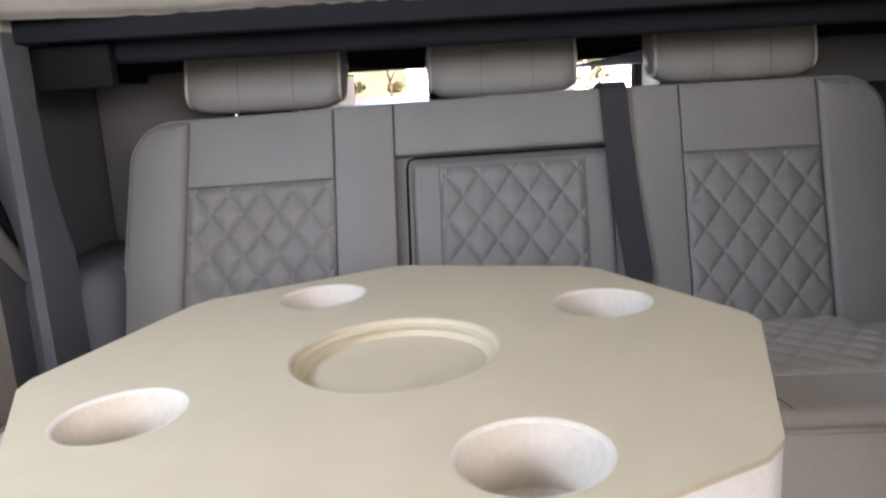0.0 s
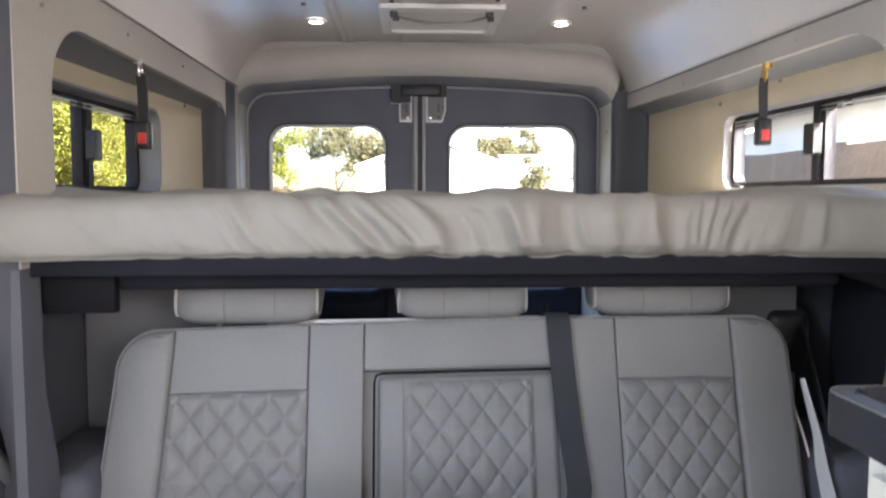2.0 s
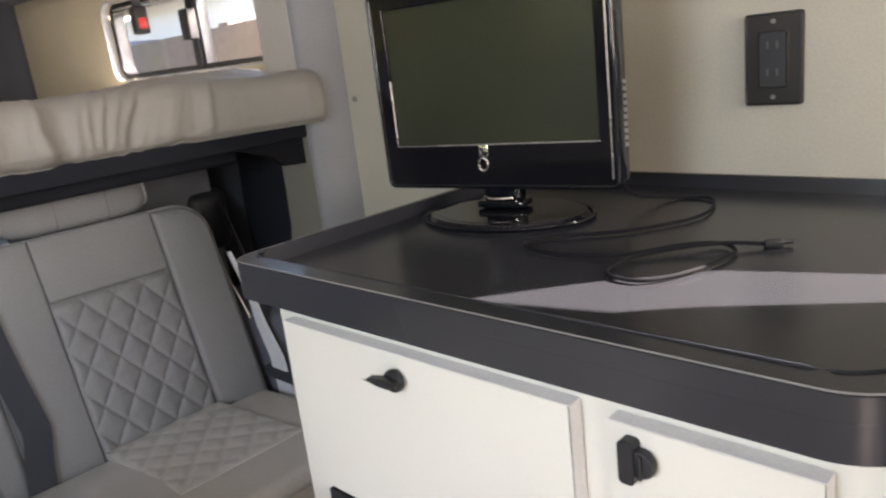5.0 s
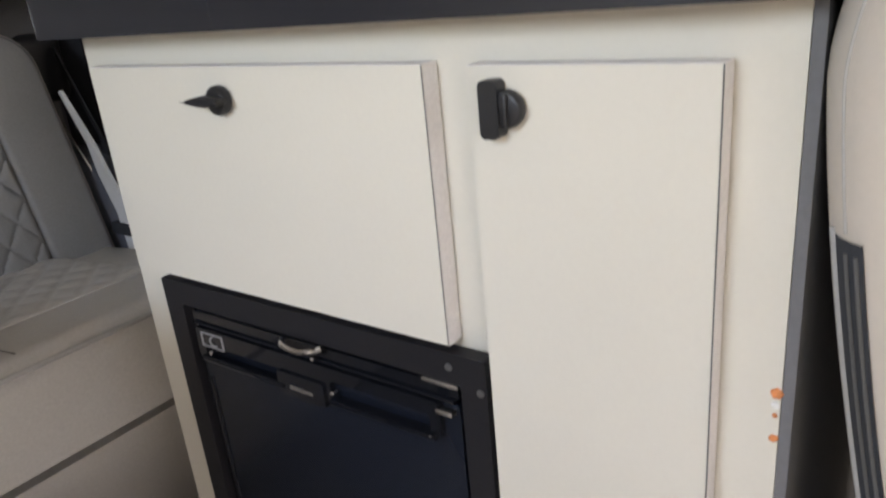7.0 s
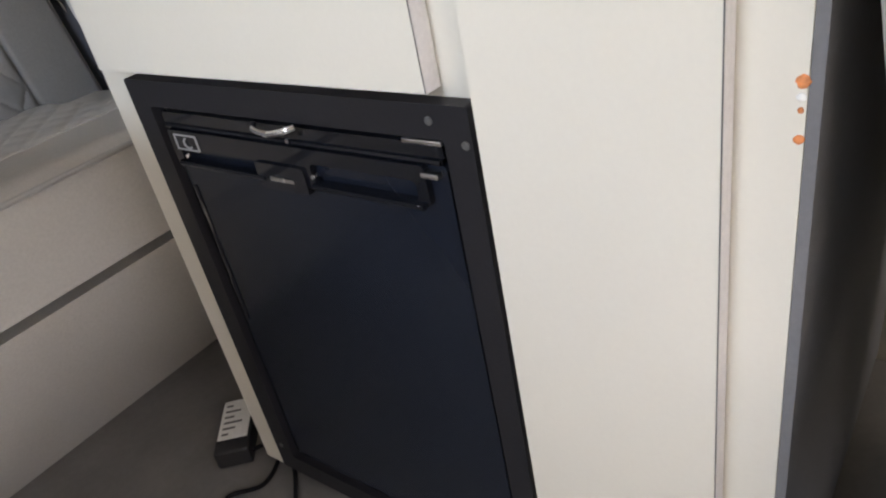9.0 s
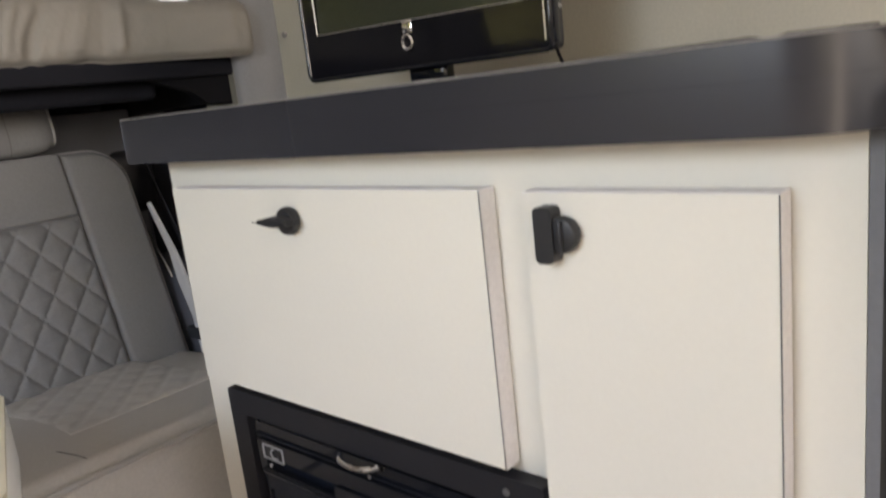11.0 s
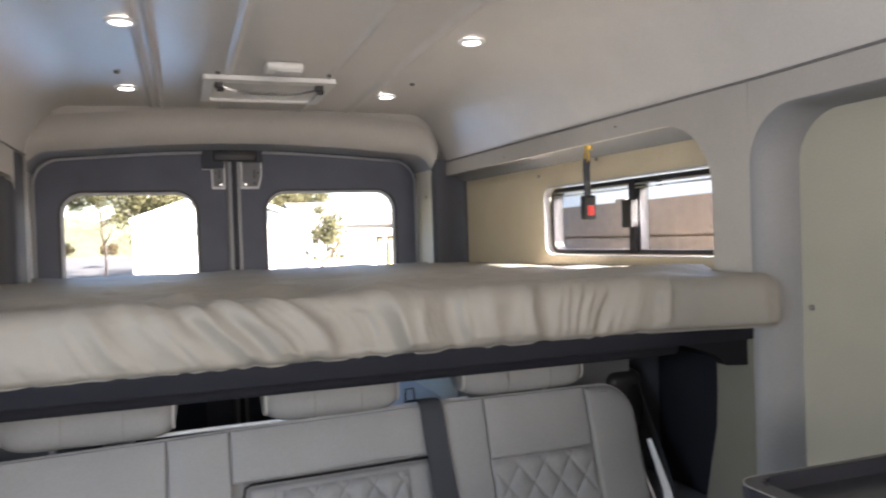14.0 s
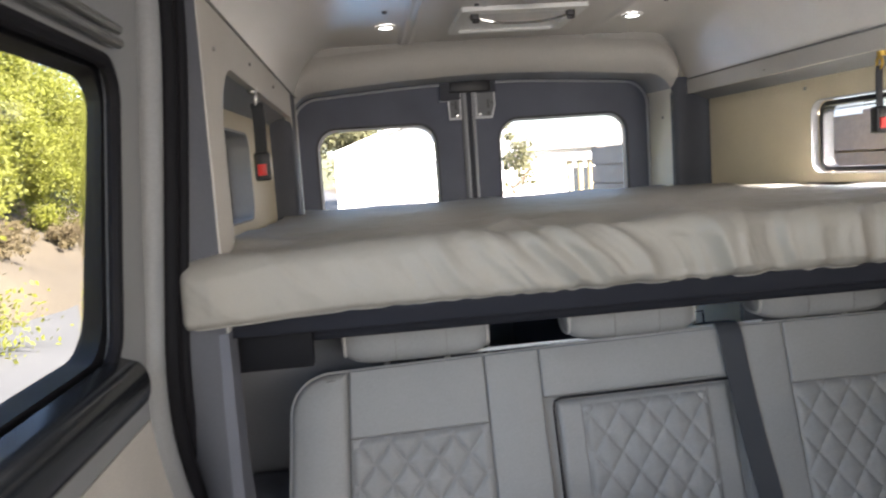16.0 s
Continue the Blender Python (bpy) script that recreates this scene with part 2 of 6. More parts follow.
def part(name, bm, material, parent=None, label="", smooth=True, angle=38.0):
    """Links a bmesh as one mesh object, under a thing or a part if one is given."""
    bmesh.ops.remove_doubles(bm, verts=bm.verts, dist=1e-5)
    bmesh.ops.recalc_face_normals(bm, faces=bm.faces)
    if smooth:
        lim = radians(angle)
        for f in bm.faces:
            f.smooth = True
        for e in bm.edges:
            if len(e.link_faces) == 2 and e.calc_face_angle(0) > lim:
                e.smooth = False
    me = bpy.data.meshes.new(name)
    bm.to_mesh(me)
    bm.free()
    me.materials.append(material)
    ob = new(name, me)
    if parent:
        ob.parent = parent
        ob.matrix_parent_inverse = Matrix.Translation(-parent.location)
    if label:
        ob["label"] = label
    return ob


def thing(name, at, label, category, group="", kind=""):
    """An Empty at a thing's base, to hold its parts."""
    ob = new(name)
    ob.location = at
    ob.empty_display_size = 0.05
    return tagged(ob, label, category, group, kind)


def join(*bms):
    out = bmesh.new()
    for b in bms:
        me = bpy.data.meshes.new("tmp")
        b.to_mesh(me)
        b.free()
        out.from_mesh(me)
        bpy.data.meshes.remove(me)
    return out


def moved(bm, m):
    bmesh.ops.transform(bm, matrix=m, verts=bm.verts)
    return bm


def box(x0, x1, y0, y1, z0, z1, bev=0.0, seg=2):
    bm = bmesh.new()
    bmesh.ops.create_cube(bm, size=1, matrix=Matrix.LocRotScale(((x0 + x1) / 2, (y0 + y1) / 2, (z0 + z1) / 2), None, (abs(x1 - x0), abs(y1 - y0), abs(z1 - z0))))
    if bev:
        bmesh.ops.bevel(bm, geom=bm.edges[:], offset=bev, segments=seg, profile=0.5, affect="EDGES")
    return bm


def cyl(c, r, h, axis="z", n=24, r2=None, bev=0.0):
    bm = bmesh.new()
    bmesh.ops.create_cone(bm, cap_ends=True, segments=n, radius1=r, radius2=r if r2 is None else r2, depth=h)
    if bev:
        rim = [e for e in bm.edges if any(len(f.verts) > 4 for f in e.link_faces)]
        bmesh.ops.bevel(bm, geom=rim, offset=bev, segments=2, profile=0.5, affect="EDGES")
    rot = {"z": (0, 0, 0), "x": (0, 90, 0), "y": (90, 0, 0)}[axis]
    return moved(bm, pose(*c, *rot))


def tube(pts, r, n=8, closed=False):
    pts = [Vector(p) for p in pts]
    bm = bmesh.new()
    rings = []
    k = len(pts)
    s = None
    for i, p in enumerate(pts):
        a = pts[i - 1] if i or closed else p
        b = pts[(i + 1) % k] if i < k - 1 or closed else p
        t = (b - a).normalized()
        if s is None:
            up = Vector((0.013, 0.021, 1)) if abs(t.z) < 0.9 else Vector((1, 0.02, 0.01))
            s = t.cross(up)
        s = (s - t * s.dot(t)).normalized()
        q = s.cross(t)
        rings.append([bm.verts.new(p + (s * math.cos(2 * math.pi * j / n) + q * math.sin(2 * math.pi * j / n)) * r) for j in range(n)])
    for i in range(k if closed else k - 1):
        a, b = rings[i], rings[(i + 1) % k]
        for j in range(n):
            bm.faces.new((a[j], a[(j + 1) % n], b[(j + 1) % n], b[j]))
    if not closed:
        bm.faces.new(rings[0][::-1])
        bm.faces.new(rings[-1])
    return bm


def smooth_path(pts, steps=8):
    """Catmull-Rom through the points."""
    pts = [Vector(p) for p in pts]
    out = []
    for i in range(len(pts) - 1):
        p0, p1, p2, p3 = pts[max(i - 1, 0)], pts[i], pts[i + 1], pts[min(i + 2, len(pts) - 1)]
        for s in range(steps):
            t = s / steps
            out.append(0.5 * ((2 * p1) + (p2 - p0) * t + (2 * p0 - 5 * p1 + 4 * p2 - p3) * t * t + (3 * p1 - p0 - 3 * p2 + p3) * t ** 3))
    out.append(pts[-1])
    return out


def ribbon(pts, side, w, th):
    """A flat strap along pts; side: its width's direction."""
    pts = [Vector(p) for p in pts]
    side = Vector(side).normalized()
    bm = bmesh.new()
    rows = []
    for i, p in enumerate(pts):
        t = (pts[min(i + 1, len(pts) - 1)] - pts[max(i - 1, 0)]).normalized()
        nrm = t.cross(side).normalized()
        rows.append([bm.verts.new(p + side * a * w / 2 + nrm * b * th / 2) for a, b in ((-1, -1), (1, -1), (1, 1), (-1, 1))])
    for a, b in zip(rows, rows[1:]):
        for j in range(4):
            bm.faces.new((a[j], a[(j + 1) % 4], b[(j + 1) % 4], b[j]))
    bm.faces.new(rows[0][::-1])
    bm.faces.new(rows[-1])
    return bm


def rr(x0, y0, x1, y1, r, n=6):
    """A rounded rectangle's outline, anticlockwise; r: one radius or four (from x0 y0, anticlockwise)."""
    rs = [r] * 4 if isinstance(r, (int, float)) else list(r)
    out = []
    for (cx, cy, sx, sy), a0, rad in zip(((x0, y0, 1, 1), (x1, y0, -1, 1), (x1, y1, -1, -1), (x0, y1, 1, -1)), (180, 270, 0, 90), rs):
        rad = max(rad, 1e-4)
        for i in range(n + 1):
            a = radians(a0 + 90 * i / n)
            out.append((cx + sx * rad + rad * math.cos(a), cy + sy * rad + rad * math.sin(a)))
    return out


def plate(outer, holes, d0, d1, place):
    """A sheet from d0 to d1 thick with real openings; place(u, v, d) gives the point in space."""
    bm = bmesh.new()
    tops = []
    for ring in [outer] + list(holes):
        a = [bm.verts.new(place(u, v, d0)) for u, v in ring]
        b = [bm.verts.new(place(u, v, d1)) for u, v in ring]
        for i in range(len(ring)):
            j = (i + 1) % len(ring)
            bm.faces.new((a[i], a[j], b[j], b[i]))
        tops.append((a, b))
    for k in (0, 1):
        edges = []
        for pair in tops:
            v = pair[k]
            for i in range(len(v)):
                edges.append(bm.edges.get((v[i], v[(i + 1) % len(v)])))
        bmesh.ops.triangle_fill(bm, use_beauty=True, use_dissolve=False, edges=edges)
    return bm


def pillow(u0, v0, u1, v1, radii, rnd, depth, place, puff=0.0):
    """An upholstered panel: rounded rim, slightly domed face. place(u, v, h)."""
    bm = bmesh.new()
    rings = [(0, -depth), (0, -rnd)] + [(rnd * (1 - math.cos(radians(a))), -rnd * (1 - math.sin(radians(a)))) for a in (20, 40, 60, 75, 90)]
    rows = []
    rs = [radii] * 4 if isinstance(radii, (int, float)) else list(radii)
    for ins, h in rings:
        pts = rr(u0 + ins, v0 + ins, u1 - ins, v1 - ins, [max(q - ins, 0.002 if q > 0.003 else 0.0005) for q in rs])
        rows.append([bm.verts.new(place(u, v, h)) for u, v in pts])
    for a, b in zip(rows, rows[1:]):
        k = len(a)
        for i in range(k):
            bm.faces.new((a[i], a[(i + 1) % k], b[(i + 1) % k], b[i]))
    bm.faces.new(rows[0][::-1])
    # the domed face: level strips from side to side
    ua, ub, va, vb = u0 + rnd, u1 - rnd, v0 + rnd, v1 - rnd
    rc = [max(q - rnd, 0.0005) for q in rs]
    nu, nv, half = 12, 24, min(ub - ua, vb - va) / 2

    def cut(r, d):
        return r - math.sqrt(max(0.0, r * r - (r - d) ** 2)) if d < r else 0.0
    grid = []
    for j in range(nv + 1):
        v = va + (vb - va) * (0.5 - 0.5 * math.cos(math.pi * j / nv))
        lo, hi = ua + max(cut(rc[0], v - va), cut(rc[3], vb - v)), ub - max(cut(rc[1], v - va), cut(rc[2], vb - v))
        line = []
        for i in range(nu + 1):
            u = lo + (hi - lo) * (0.5 - 0.5 * math.cos(math.pi * i / nu))
            e = max(0.0, min(u - lo, hi - u, v - va, vb - v))
            line.append(bm.verts.new(place(u, v, puff * (1 - (1 - min(1.0, e / half)) ** 2))))
        grid.append(line)
    for a, b in zip(grid, grid[1:]):
        for i in range(nu):
            bm.faces.new((a[i], a[i + 1], b[i + 1], b[i]))
    return bm


def sheet(nu, nv, place, closed_u=False):
    """A grid of quads; place(s, t) with s, t from 0 to 1."""
    bm = bmesh.new()
    g = [[bm.verts.new(place(i / nu, j / nv)) for j in range(nv + 1)] for i in range(nu + (0 if closed_u else 1))]
    for i in range(nu):
        for j in range(nv):
            a, b = g[i], g[(i + 1) % len(g)]
            bm.faces.new((a[j], b[j], b[j + 1], a[j + 1]))
    return bm


def quilt(u0, v0, u1, v1, place, du=0.0592, dv=0.080, puff=0.0085, step=0.004):
    """A diamond-quilted panel of sewn leather with sunk stitch lines and a closed rim."""
    nu, nv = int((u1 - u0) / step), int((v1 - v0) / step)
    g = math.sqrt(1 / du ** 2 + 1 / dv ** 2)
    um, vm = (u0 + u1) / 2, (v0 + v1) / 2

    def h(u, v):
        a, b = (u - um) / du + (v - vm) / dv, (u - um) / du - (v - vm) / dv
        d = min(abs(a - round(a)), abs(b - round(b))) / g
        e = min(u - u0, u1 - u, v - v0, v1 - v)
        top = puff * (0.45 * min(1, d / 0.004) + 0.55 * min(1, d / 0.021) ** 0.7) + 0.0006 * noise.noise(Vector((u * 30, v * 30, 0)))
        return top * min(1, max(e, 0) / 0.010) ** 0.6

    def pl(s, t):
        u, v = u0 + (u1 - u0) * s, v0 + (v1 - v0) * t
        return place(u, v, h(u, v))
    bm = sheet(nu, nv, pl)
    bm.edges.ensure_lookup_table()
    rim = [e for e in bm.edges if len(e.link_faces) == 1]
    ext = bmesh.ops.extrude_edge_only(bm, edges=rim)
    back = place(um, vm, -0.012) - place(um, vm, 0)
    bmesh.ops.translate(bm, vec=back, verts=[x for x in ext["geom"] if isinstance(x, bmesh.types.BMVert)])
    return bm


def ring_path(x0, y0, x1, y1, r, place):
    return [place(u, v) for u, v in rr(x0, y0, x1, y1, r)]

# ---- the van's shell ----


def rail_r(y):
    """Inner face of the right-hand side trim."""
    return 0.822 - 0.066 * max(0.0, min(y, 3.12) - 1.57)


def wall_r(y):
    return 0.912 if y <= 1.62 else 0.800 + 0.0765 * (3.10 - y)


RAIL_L = -0.738


def wall_l(y):
    return -0.870 + 0.045 * (max(y, 1.55) - 1.55)


def side_l(z):
    """The left-hand side of the body, which leans in towards the roof."""
    d = 1.40 - z
    d = 0.5 * (d + 0.54 - math.sqrt((d - 0.54) ** 2 + 0.012))
    d = 0.5 * (d + math.sqrt(d * d + 0.004))
    return -0.79 - 0.105 * d


floor = part("floor", box(-1.0, 1.0, -1.6, 3.52, -0.05, 0.0), FLOOR)
tagged(floor, "dark worn vinyl floor of the van", "floor", kind="structure")


def ceiling_point(s, t):
    y = -1.6 + 4.72 * t
    xl, xr = RAIL_L - 0.004, rail_r(y) + 0.004
    x = xl + (xr - xl) * s
    d = min(x - xl, xr - x)
    z0 = 1.478 if s < 0.5 else 1.462
    rear = max(0.0, min(1.0, (y - 2.2) / 0.9)) ** 2
    k = min(1.0, d / (0.26 - 0.11 * rear))
    z = z0 + (1.645 - z0) * (1 - (1 - k) ** (2.4 + 0.2 * rear)) + 0.010 * (1 - (2 * s - 1) ** 2)
    for xr_, wd, am in ((-0.345, 0.007, 0.007), (-0.318, 0.007, 0.007), (-0.125, 0.006, 0.006), (0.165, 0.006, 0.006), (0.335, 0.010, 0.008)):
        z -= am * math.exp(-((x - xr_) / wd) ** 2)
    return Vector((x, y, z))


ceil_bm = sheet(260, 40, ceiling_point)
ceil_up = bmesh.ops.extrude_face_region(ceil_bm, geom=ceil_bm.faces[:])
bmesh.ops.translate(ceil_bm, vec=(0, 0, 0.04), verts=[g for g in ceil_up["geom"] if isinstance(g, bmesh.types.BMVert)])
ceiling = part("ceiling", ceil_bm, CEIL)
tagged(ceiling, "pale grey vinyl ceiling with lengthwise ribs", "ceiling", kind="structure")

# right-hand outer wall: front part with the passenger window, rear part with the sliding window
# The second, irregular opening is added unseen, cut to shape the counter's sun patch.
wall_rf = part("wall_right_front", plate([(-1.6, -0.02), (1.62, -0.02), (1.62, 1.46), (-1.6, 1.46)], [rr(-0.95, 0.98, -0.05, 1.42, 0.06), [(0.03, 1.10), (0.10, 1.105), (0.203, 1.153), (0.302, 1.20), (0.324, 1.285), (0.326, 1.430), (0.273, 1.429), (0.16, 1.394), (0.14, 1.352), (0.078, 1.279), (0.03, 1.21)]], 0.0, 0.06,
                                         lambda u, v, d: Vector((0.912 + d, u, v))), WALL)
tagged(wall_rf, "beige vinyl side wall behind the counter", "wall", kind="structure")
wall_rr = part("wall_right_rear", plate([(1.622, -0.02), (3.455, -0.02), (3.455, 1.47), (1.622, 1.47)], [rr(1.64, 1.098, 2.525, 1.318, 0.045)], 0.0, 0.05,
                                        lambda u, v, d: Vector((wall_r(u) + d, u, v))), WALL_WARM)
tagged(wall_rr, "cream vinyl side wall beside the raised bed", "wall", kind="structure")
wall_lr = part("wall_left_rear", plate([(1.57, -0.02), (3.455, -0.02), (3.455, 1.49), (1.57, 1.49)], [rr(1.80, 1.085, 2.515, 1.325, 0.045)], 0.0, -0.09,
                                       lambda u, v, d: Vector((wall_l(u) + d * (1 if u > 1.7 else 0.15), u, v))), WALL_WARM)
tagged(wall_lr, "cream vinyl side wall with a deep window reveal", "wall", kind="structure")

# inner side trims with the long arched openings
side_r = part("trim_side_right", plate([(1.588, 0.956), (3.12, 0.956), (3.12, 1.466), (1.588, 1.466)], [rr(1.690, 0.958, 3.117, 1.410, (0.004, 0.004, 0.004, 0.160), 12)],
                                       0.0, 0.018, lambda u, v, d: Vector((rail_r(u) + d, u, v))), TRIM)
tagged(side_r, "beige grey upholstered side trim with an arched opening", "trim", kind="structure")
side_lt = part("trim_side_left", plate([(1.562, 0.956), (3.12, 0.956), (3.12, 1.482), (1.562, 1.482)], [rr(1.688, 0.958, 2.93, 1.394, (0.004, 0.05, 0.07, 0.135), 12)],
                                       0.0, -0.018, lambda u, v, d: Vector((RAIL_L + d, u, v))), TRIM)
tagged(side_lt, "grey upholstered side trim with an arched opening", "trim", kind="structure")
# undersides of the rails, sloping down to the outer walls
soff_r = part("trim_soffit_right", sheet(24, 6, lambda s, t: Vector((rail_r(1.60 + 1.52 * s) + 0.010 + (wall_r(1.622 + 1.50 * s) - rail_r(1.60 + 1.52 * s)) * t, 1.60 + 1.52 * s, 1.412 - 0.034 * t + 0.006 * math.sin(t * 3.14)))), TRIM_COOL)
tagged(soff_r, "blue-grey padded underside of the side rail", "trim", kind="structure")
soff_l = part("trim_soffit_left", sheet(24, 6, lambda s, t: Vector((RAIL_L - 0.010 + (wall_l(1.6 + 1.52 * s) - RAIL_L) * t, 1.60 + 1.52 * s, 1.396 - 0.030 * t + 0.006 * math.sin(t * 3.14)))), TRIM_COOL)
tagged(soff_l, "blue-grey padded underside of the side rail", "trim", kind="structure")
# posts below the bed
low_lt = part("trim_lower_left", plate([(1.556, 0.0), (1.745, 0.0), (1.710, 0.28), (1.672, 0.51), (1.659, 0.613), (1.644, 0.664), (1.627, 0.734), (1.622, 0.80), (1.622, 0.955), (1.556, 0.955)], [], 0.0, 0.018, lambda u, v, d: Vector((RAIL_L - d, u, v))), CHAR_MID)
tagged(low_lt, "mid grey lower side trim below the bed", "trim", kind="structure")
low_r = part("trim_lower_right", plate([(1.588, 0.0), (1.745, 0.0), (1.735, 0.55), (1.712, 0.66), (1.694, 0.74), (1.690, 0.82), (1.690, 0.955), (1.588, 0.955)], [], 0.0, 0.018, lambda u, v, d: Vector((rail_r(u) + d, u, v))), TRIM_OLIVE)
tagged(low_r, "olive grey lower side trim below the bed", "trim", kind="structure")
# dark seam cords where rails meet the ceiling
for nm, pts in (("trim_seam_right", [(rail_r(y) - 0.001, y, 1.464) for y in np.linspace(0.3, 3.1, 30)]), ("trim_seam_left", [(RAIL_L + 0.001, y, 1.480) for y in np.linspace(1.5, 3.1, 20)])):
    tagged(part(nm, tube(pts, 0.003), SEAM), "dark seam between side rail and ceiling", "trim", kind="structure")

# the recess over the counter: a blue-grey padded reveal that rounds the corner, and the rail above it


def recess_path(y1, z1, r, z0):
    pts = [(y1, z) for z in np.linspace(z0, z1 - r, 14)]
    pts += [(y1 - r + r * math.cos(a), z1 - r + r * math.sin(a)) for a in np.linspace(0.08, math.pi / 2, 14)]
    return pts + [(y, z1) for y in np.linspace(y1 - r - 0.05, -1.58, 20)]


R_OUT, R_IN = recess_path(1.588, 1.404, 0.115, 0.0), recess_path(1.549, 1.391, 0.100, 0.0)


def reveal(s, t):
    i = round(s * (len(R_OUT) - 1))
    (yo, zo), (yi, zi) = R_OUT[i], R_IN[i]
    k = math.sin(t * math.pi / 2)
    return Vector((0.822 + 0.090 * (1 - math.cos(t * math.pi / 2)) ** 0.9, yo + (yi - yo) * k, zo + (zi - zo) * k))


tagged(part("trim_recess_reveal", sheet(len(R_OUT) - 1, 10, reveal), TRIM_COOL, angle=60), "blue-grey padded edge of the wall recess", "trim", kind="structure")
tagged(part("trim_recess_rail", plate([(-1.6, 1.466), (-1.6, 1.404)] + [p for p in R_OUT[::-1] if p[1] > 1.285 and p[0] > -1.57] + [(1.5875, 1.466)], [], 0.0, 0.02, lambda u, v, d: Vector((0.822 + d, u, v))), TRIM),
       "beige grey side rail above the counter recess", "trim", kind="structure")

# rear header, D-pillars and door surround: one arch lofted from the cabin to the doors


def arch_path(x0, x1, zt, r, crown, k):
    """k from 0 to 1 along an arch that starts and ends at the floor."""
    pts = [(x0, 0.0)]
    pts += [(x0, z) for z in np.linspace(0.1, zt - r, 12)]
    pts += [(x0 + r - r * math.cos(a), zt - r + r * math.sin(a)) for a in np.linspace(0.1, math.pi / 2, 12)]
    n = 24
    pts += [(x0 + r + (x1 - x0 - 2 * r) * i / n, zt + crown * math.sin(math.pi * i / n)) for i in range(1, n)]
    pts += [(x1 - r + r * math.sin(a), zt - r + r * math.cos(a)) for a in np.linspace(0, math.pi / 2 - 0.1, 12)]
    pts += [(x1, z) for z in np.linspace(zt - r, 0.1, 12)] + [(x1, 0.0)]
    return pts


OUT = arch_path(-0.755, 0.697, 1.617, 0.130, 0.030, 0)
LIP = arch_path(-0.757, 0.668, 1.496, 0.095, 0.033, 0)
INN = arch_path(-0.787, 0.707, 1.514, 0.100, 0.031, 0)


def loft(rows, keep):
    """Skins a row of arches; rows: (arch, y) from the cabin to the doors. keep(x, z) picks the stretch of the arch."""
    bm = bmesh.new()
    g = [[bm.verts.new((x, y, z)) for x, z in arch] for arch, y in rows]
    for i in range(len(OUT) - 1):
        if keep((LIP[i][0] + LIP[i + 1][0]) / 2, (LIP[i][1] + LIP[i + 1][1]) / 2):
            for a, b in zip(g, g[1:]):
                bm.faces.new((a[i], b[i], b[i + 1], a[i + 1]))
    bmesh.ops.delete(bm, geom=[v for v in bm.verts if not v.link_faces], context="VERTS")
    return bm


def blend(k):
    """An arch k of the way from the header's top to its lower lip."""
    return [(xo + (xi - xo) * k, zo + (zi - zo) * k) for (xo, zo), (xi, zi) in zip(OUT, LIP)]


JZ = 1.44
roll = [(blend(k), 3.118 - 0.040 * math.sin(math.pi * min(1, 0.12 + k * 0.88)) ** 0.7) for k in np.linspace(0, 1, 10)]
jamb = [([(xo + (xi - xo) * k, zo + (zi - zo) * k) for (xo, zo), (xi, zi) in zip(LIP, INN)], roll[-1][1] + (3.452 - roll[-1][1]) * k) for k in np.linspace(0, 1, 6)]
tagged(part("trim_rear_header", loft(roll, lambda x, z: z > JZ), HEADER, angle=60), "curved grey upholstered header above the rear doors", "trim", kind="structure")
tagged(part("trim_header_lip", loft([([(x, z + 0.07) for x, z in OUT], 3.119), (OUT, 3.118)], lambda x, z: z > JZ), HEADER), "grey upholstered lip above the rear header", "trim", kind="structure")
tagged(part("trim_door_frame_top", loft(jamb, lambda x, z: z > JZ), JAMB), "pale blue-grey underside of the rear header", "trim", kind="structure")
tagged(part("trim_door_frame_left", loft([([(x, z) for x, z in INN], 3.452), ([(x + 0.020, z) for x, z in INN], 3.25)], lambda x, z: z <= JZ and x < 0), WHITE_METAL), "pale painted door frame edge", "trim", kind="structure")
tagged(part("trim_door_frame_right", loft(jamb, lambda x, z: z <= JZ and x > 0), CREAM_JAMB), "pale cream door frame edge", "trim", kind="structure")


def pillar(plan):
    """A padded upright that follows a line in plan from the wall to the door frame."""
    pts = smooth_path([(x, y, 0) for x, y in plan], 6)
    return sheet(len(pts) - 1, 10, lambda s, t: pts[round(s * (len(pts) - 1))] + Vector((0, 0, 1.474 * t)))


tagged(part("trim_pillar_rear_left", pillar([(-0.830, 2.872), (-0.805, 2.885), (-0.758, 2.892), (-0.738, 2.925), (-0.737, 3.05), (-0.750, 3.15), (-0.766, 3.251)]), PILLAR, angle=70), "dark blue-grey rear corner pillar", "trim", kind="structure")
tagged(part("trim_pillar_rear_right", pillar([(0.812, 3.060), (0.796, 3.098), (0.760, 3.108), (0.710, 3.103), (0.680, 3.104), (0.667, 3.122), (0.669, 3.140)]), PILLAR, angle=70), "dark blue-grey rear corner pillar", "trim", kind="structure")
tagged(part("frame_screw", cyl((0.683, 3.25, 1.335), 0.005, 0.004, "x", 12), INK), "dark screw in the pale door frame", "screw", "ceiling screws")
seal_pts = [((x + 0.04) * 0.990 - 0.04, 3.450, z - 0.008) for x, z in INN]
tagged(part("trim_door_seal", tube(seal_pts, 0.0055), SEALGREY), "pale grey seal round the rear doors", "trim", kind="structure")
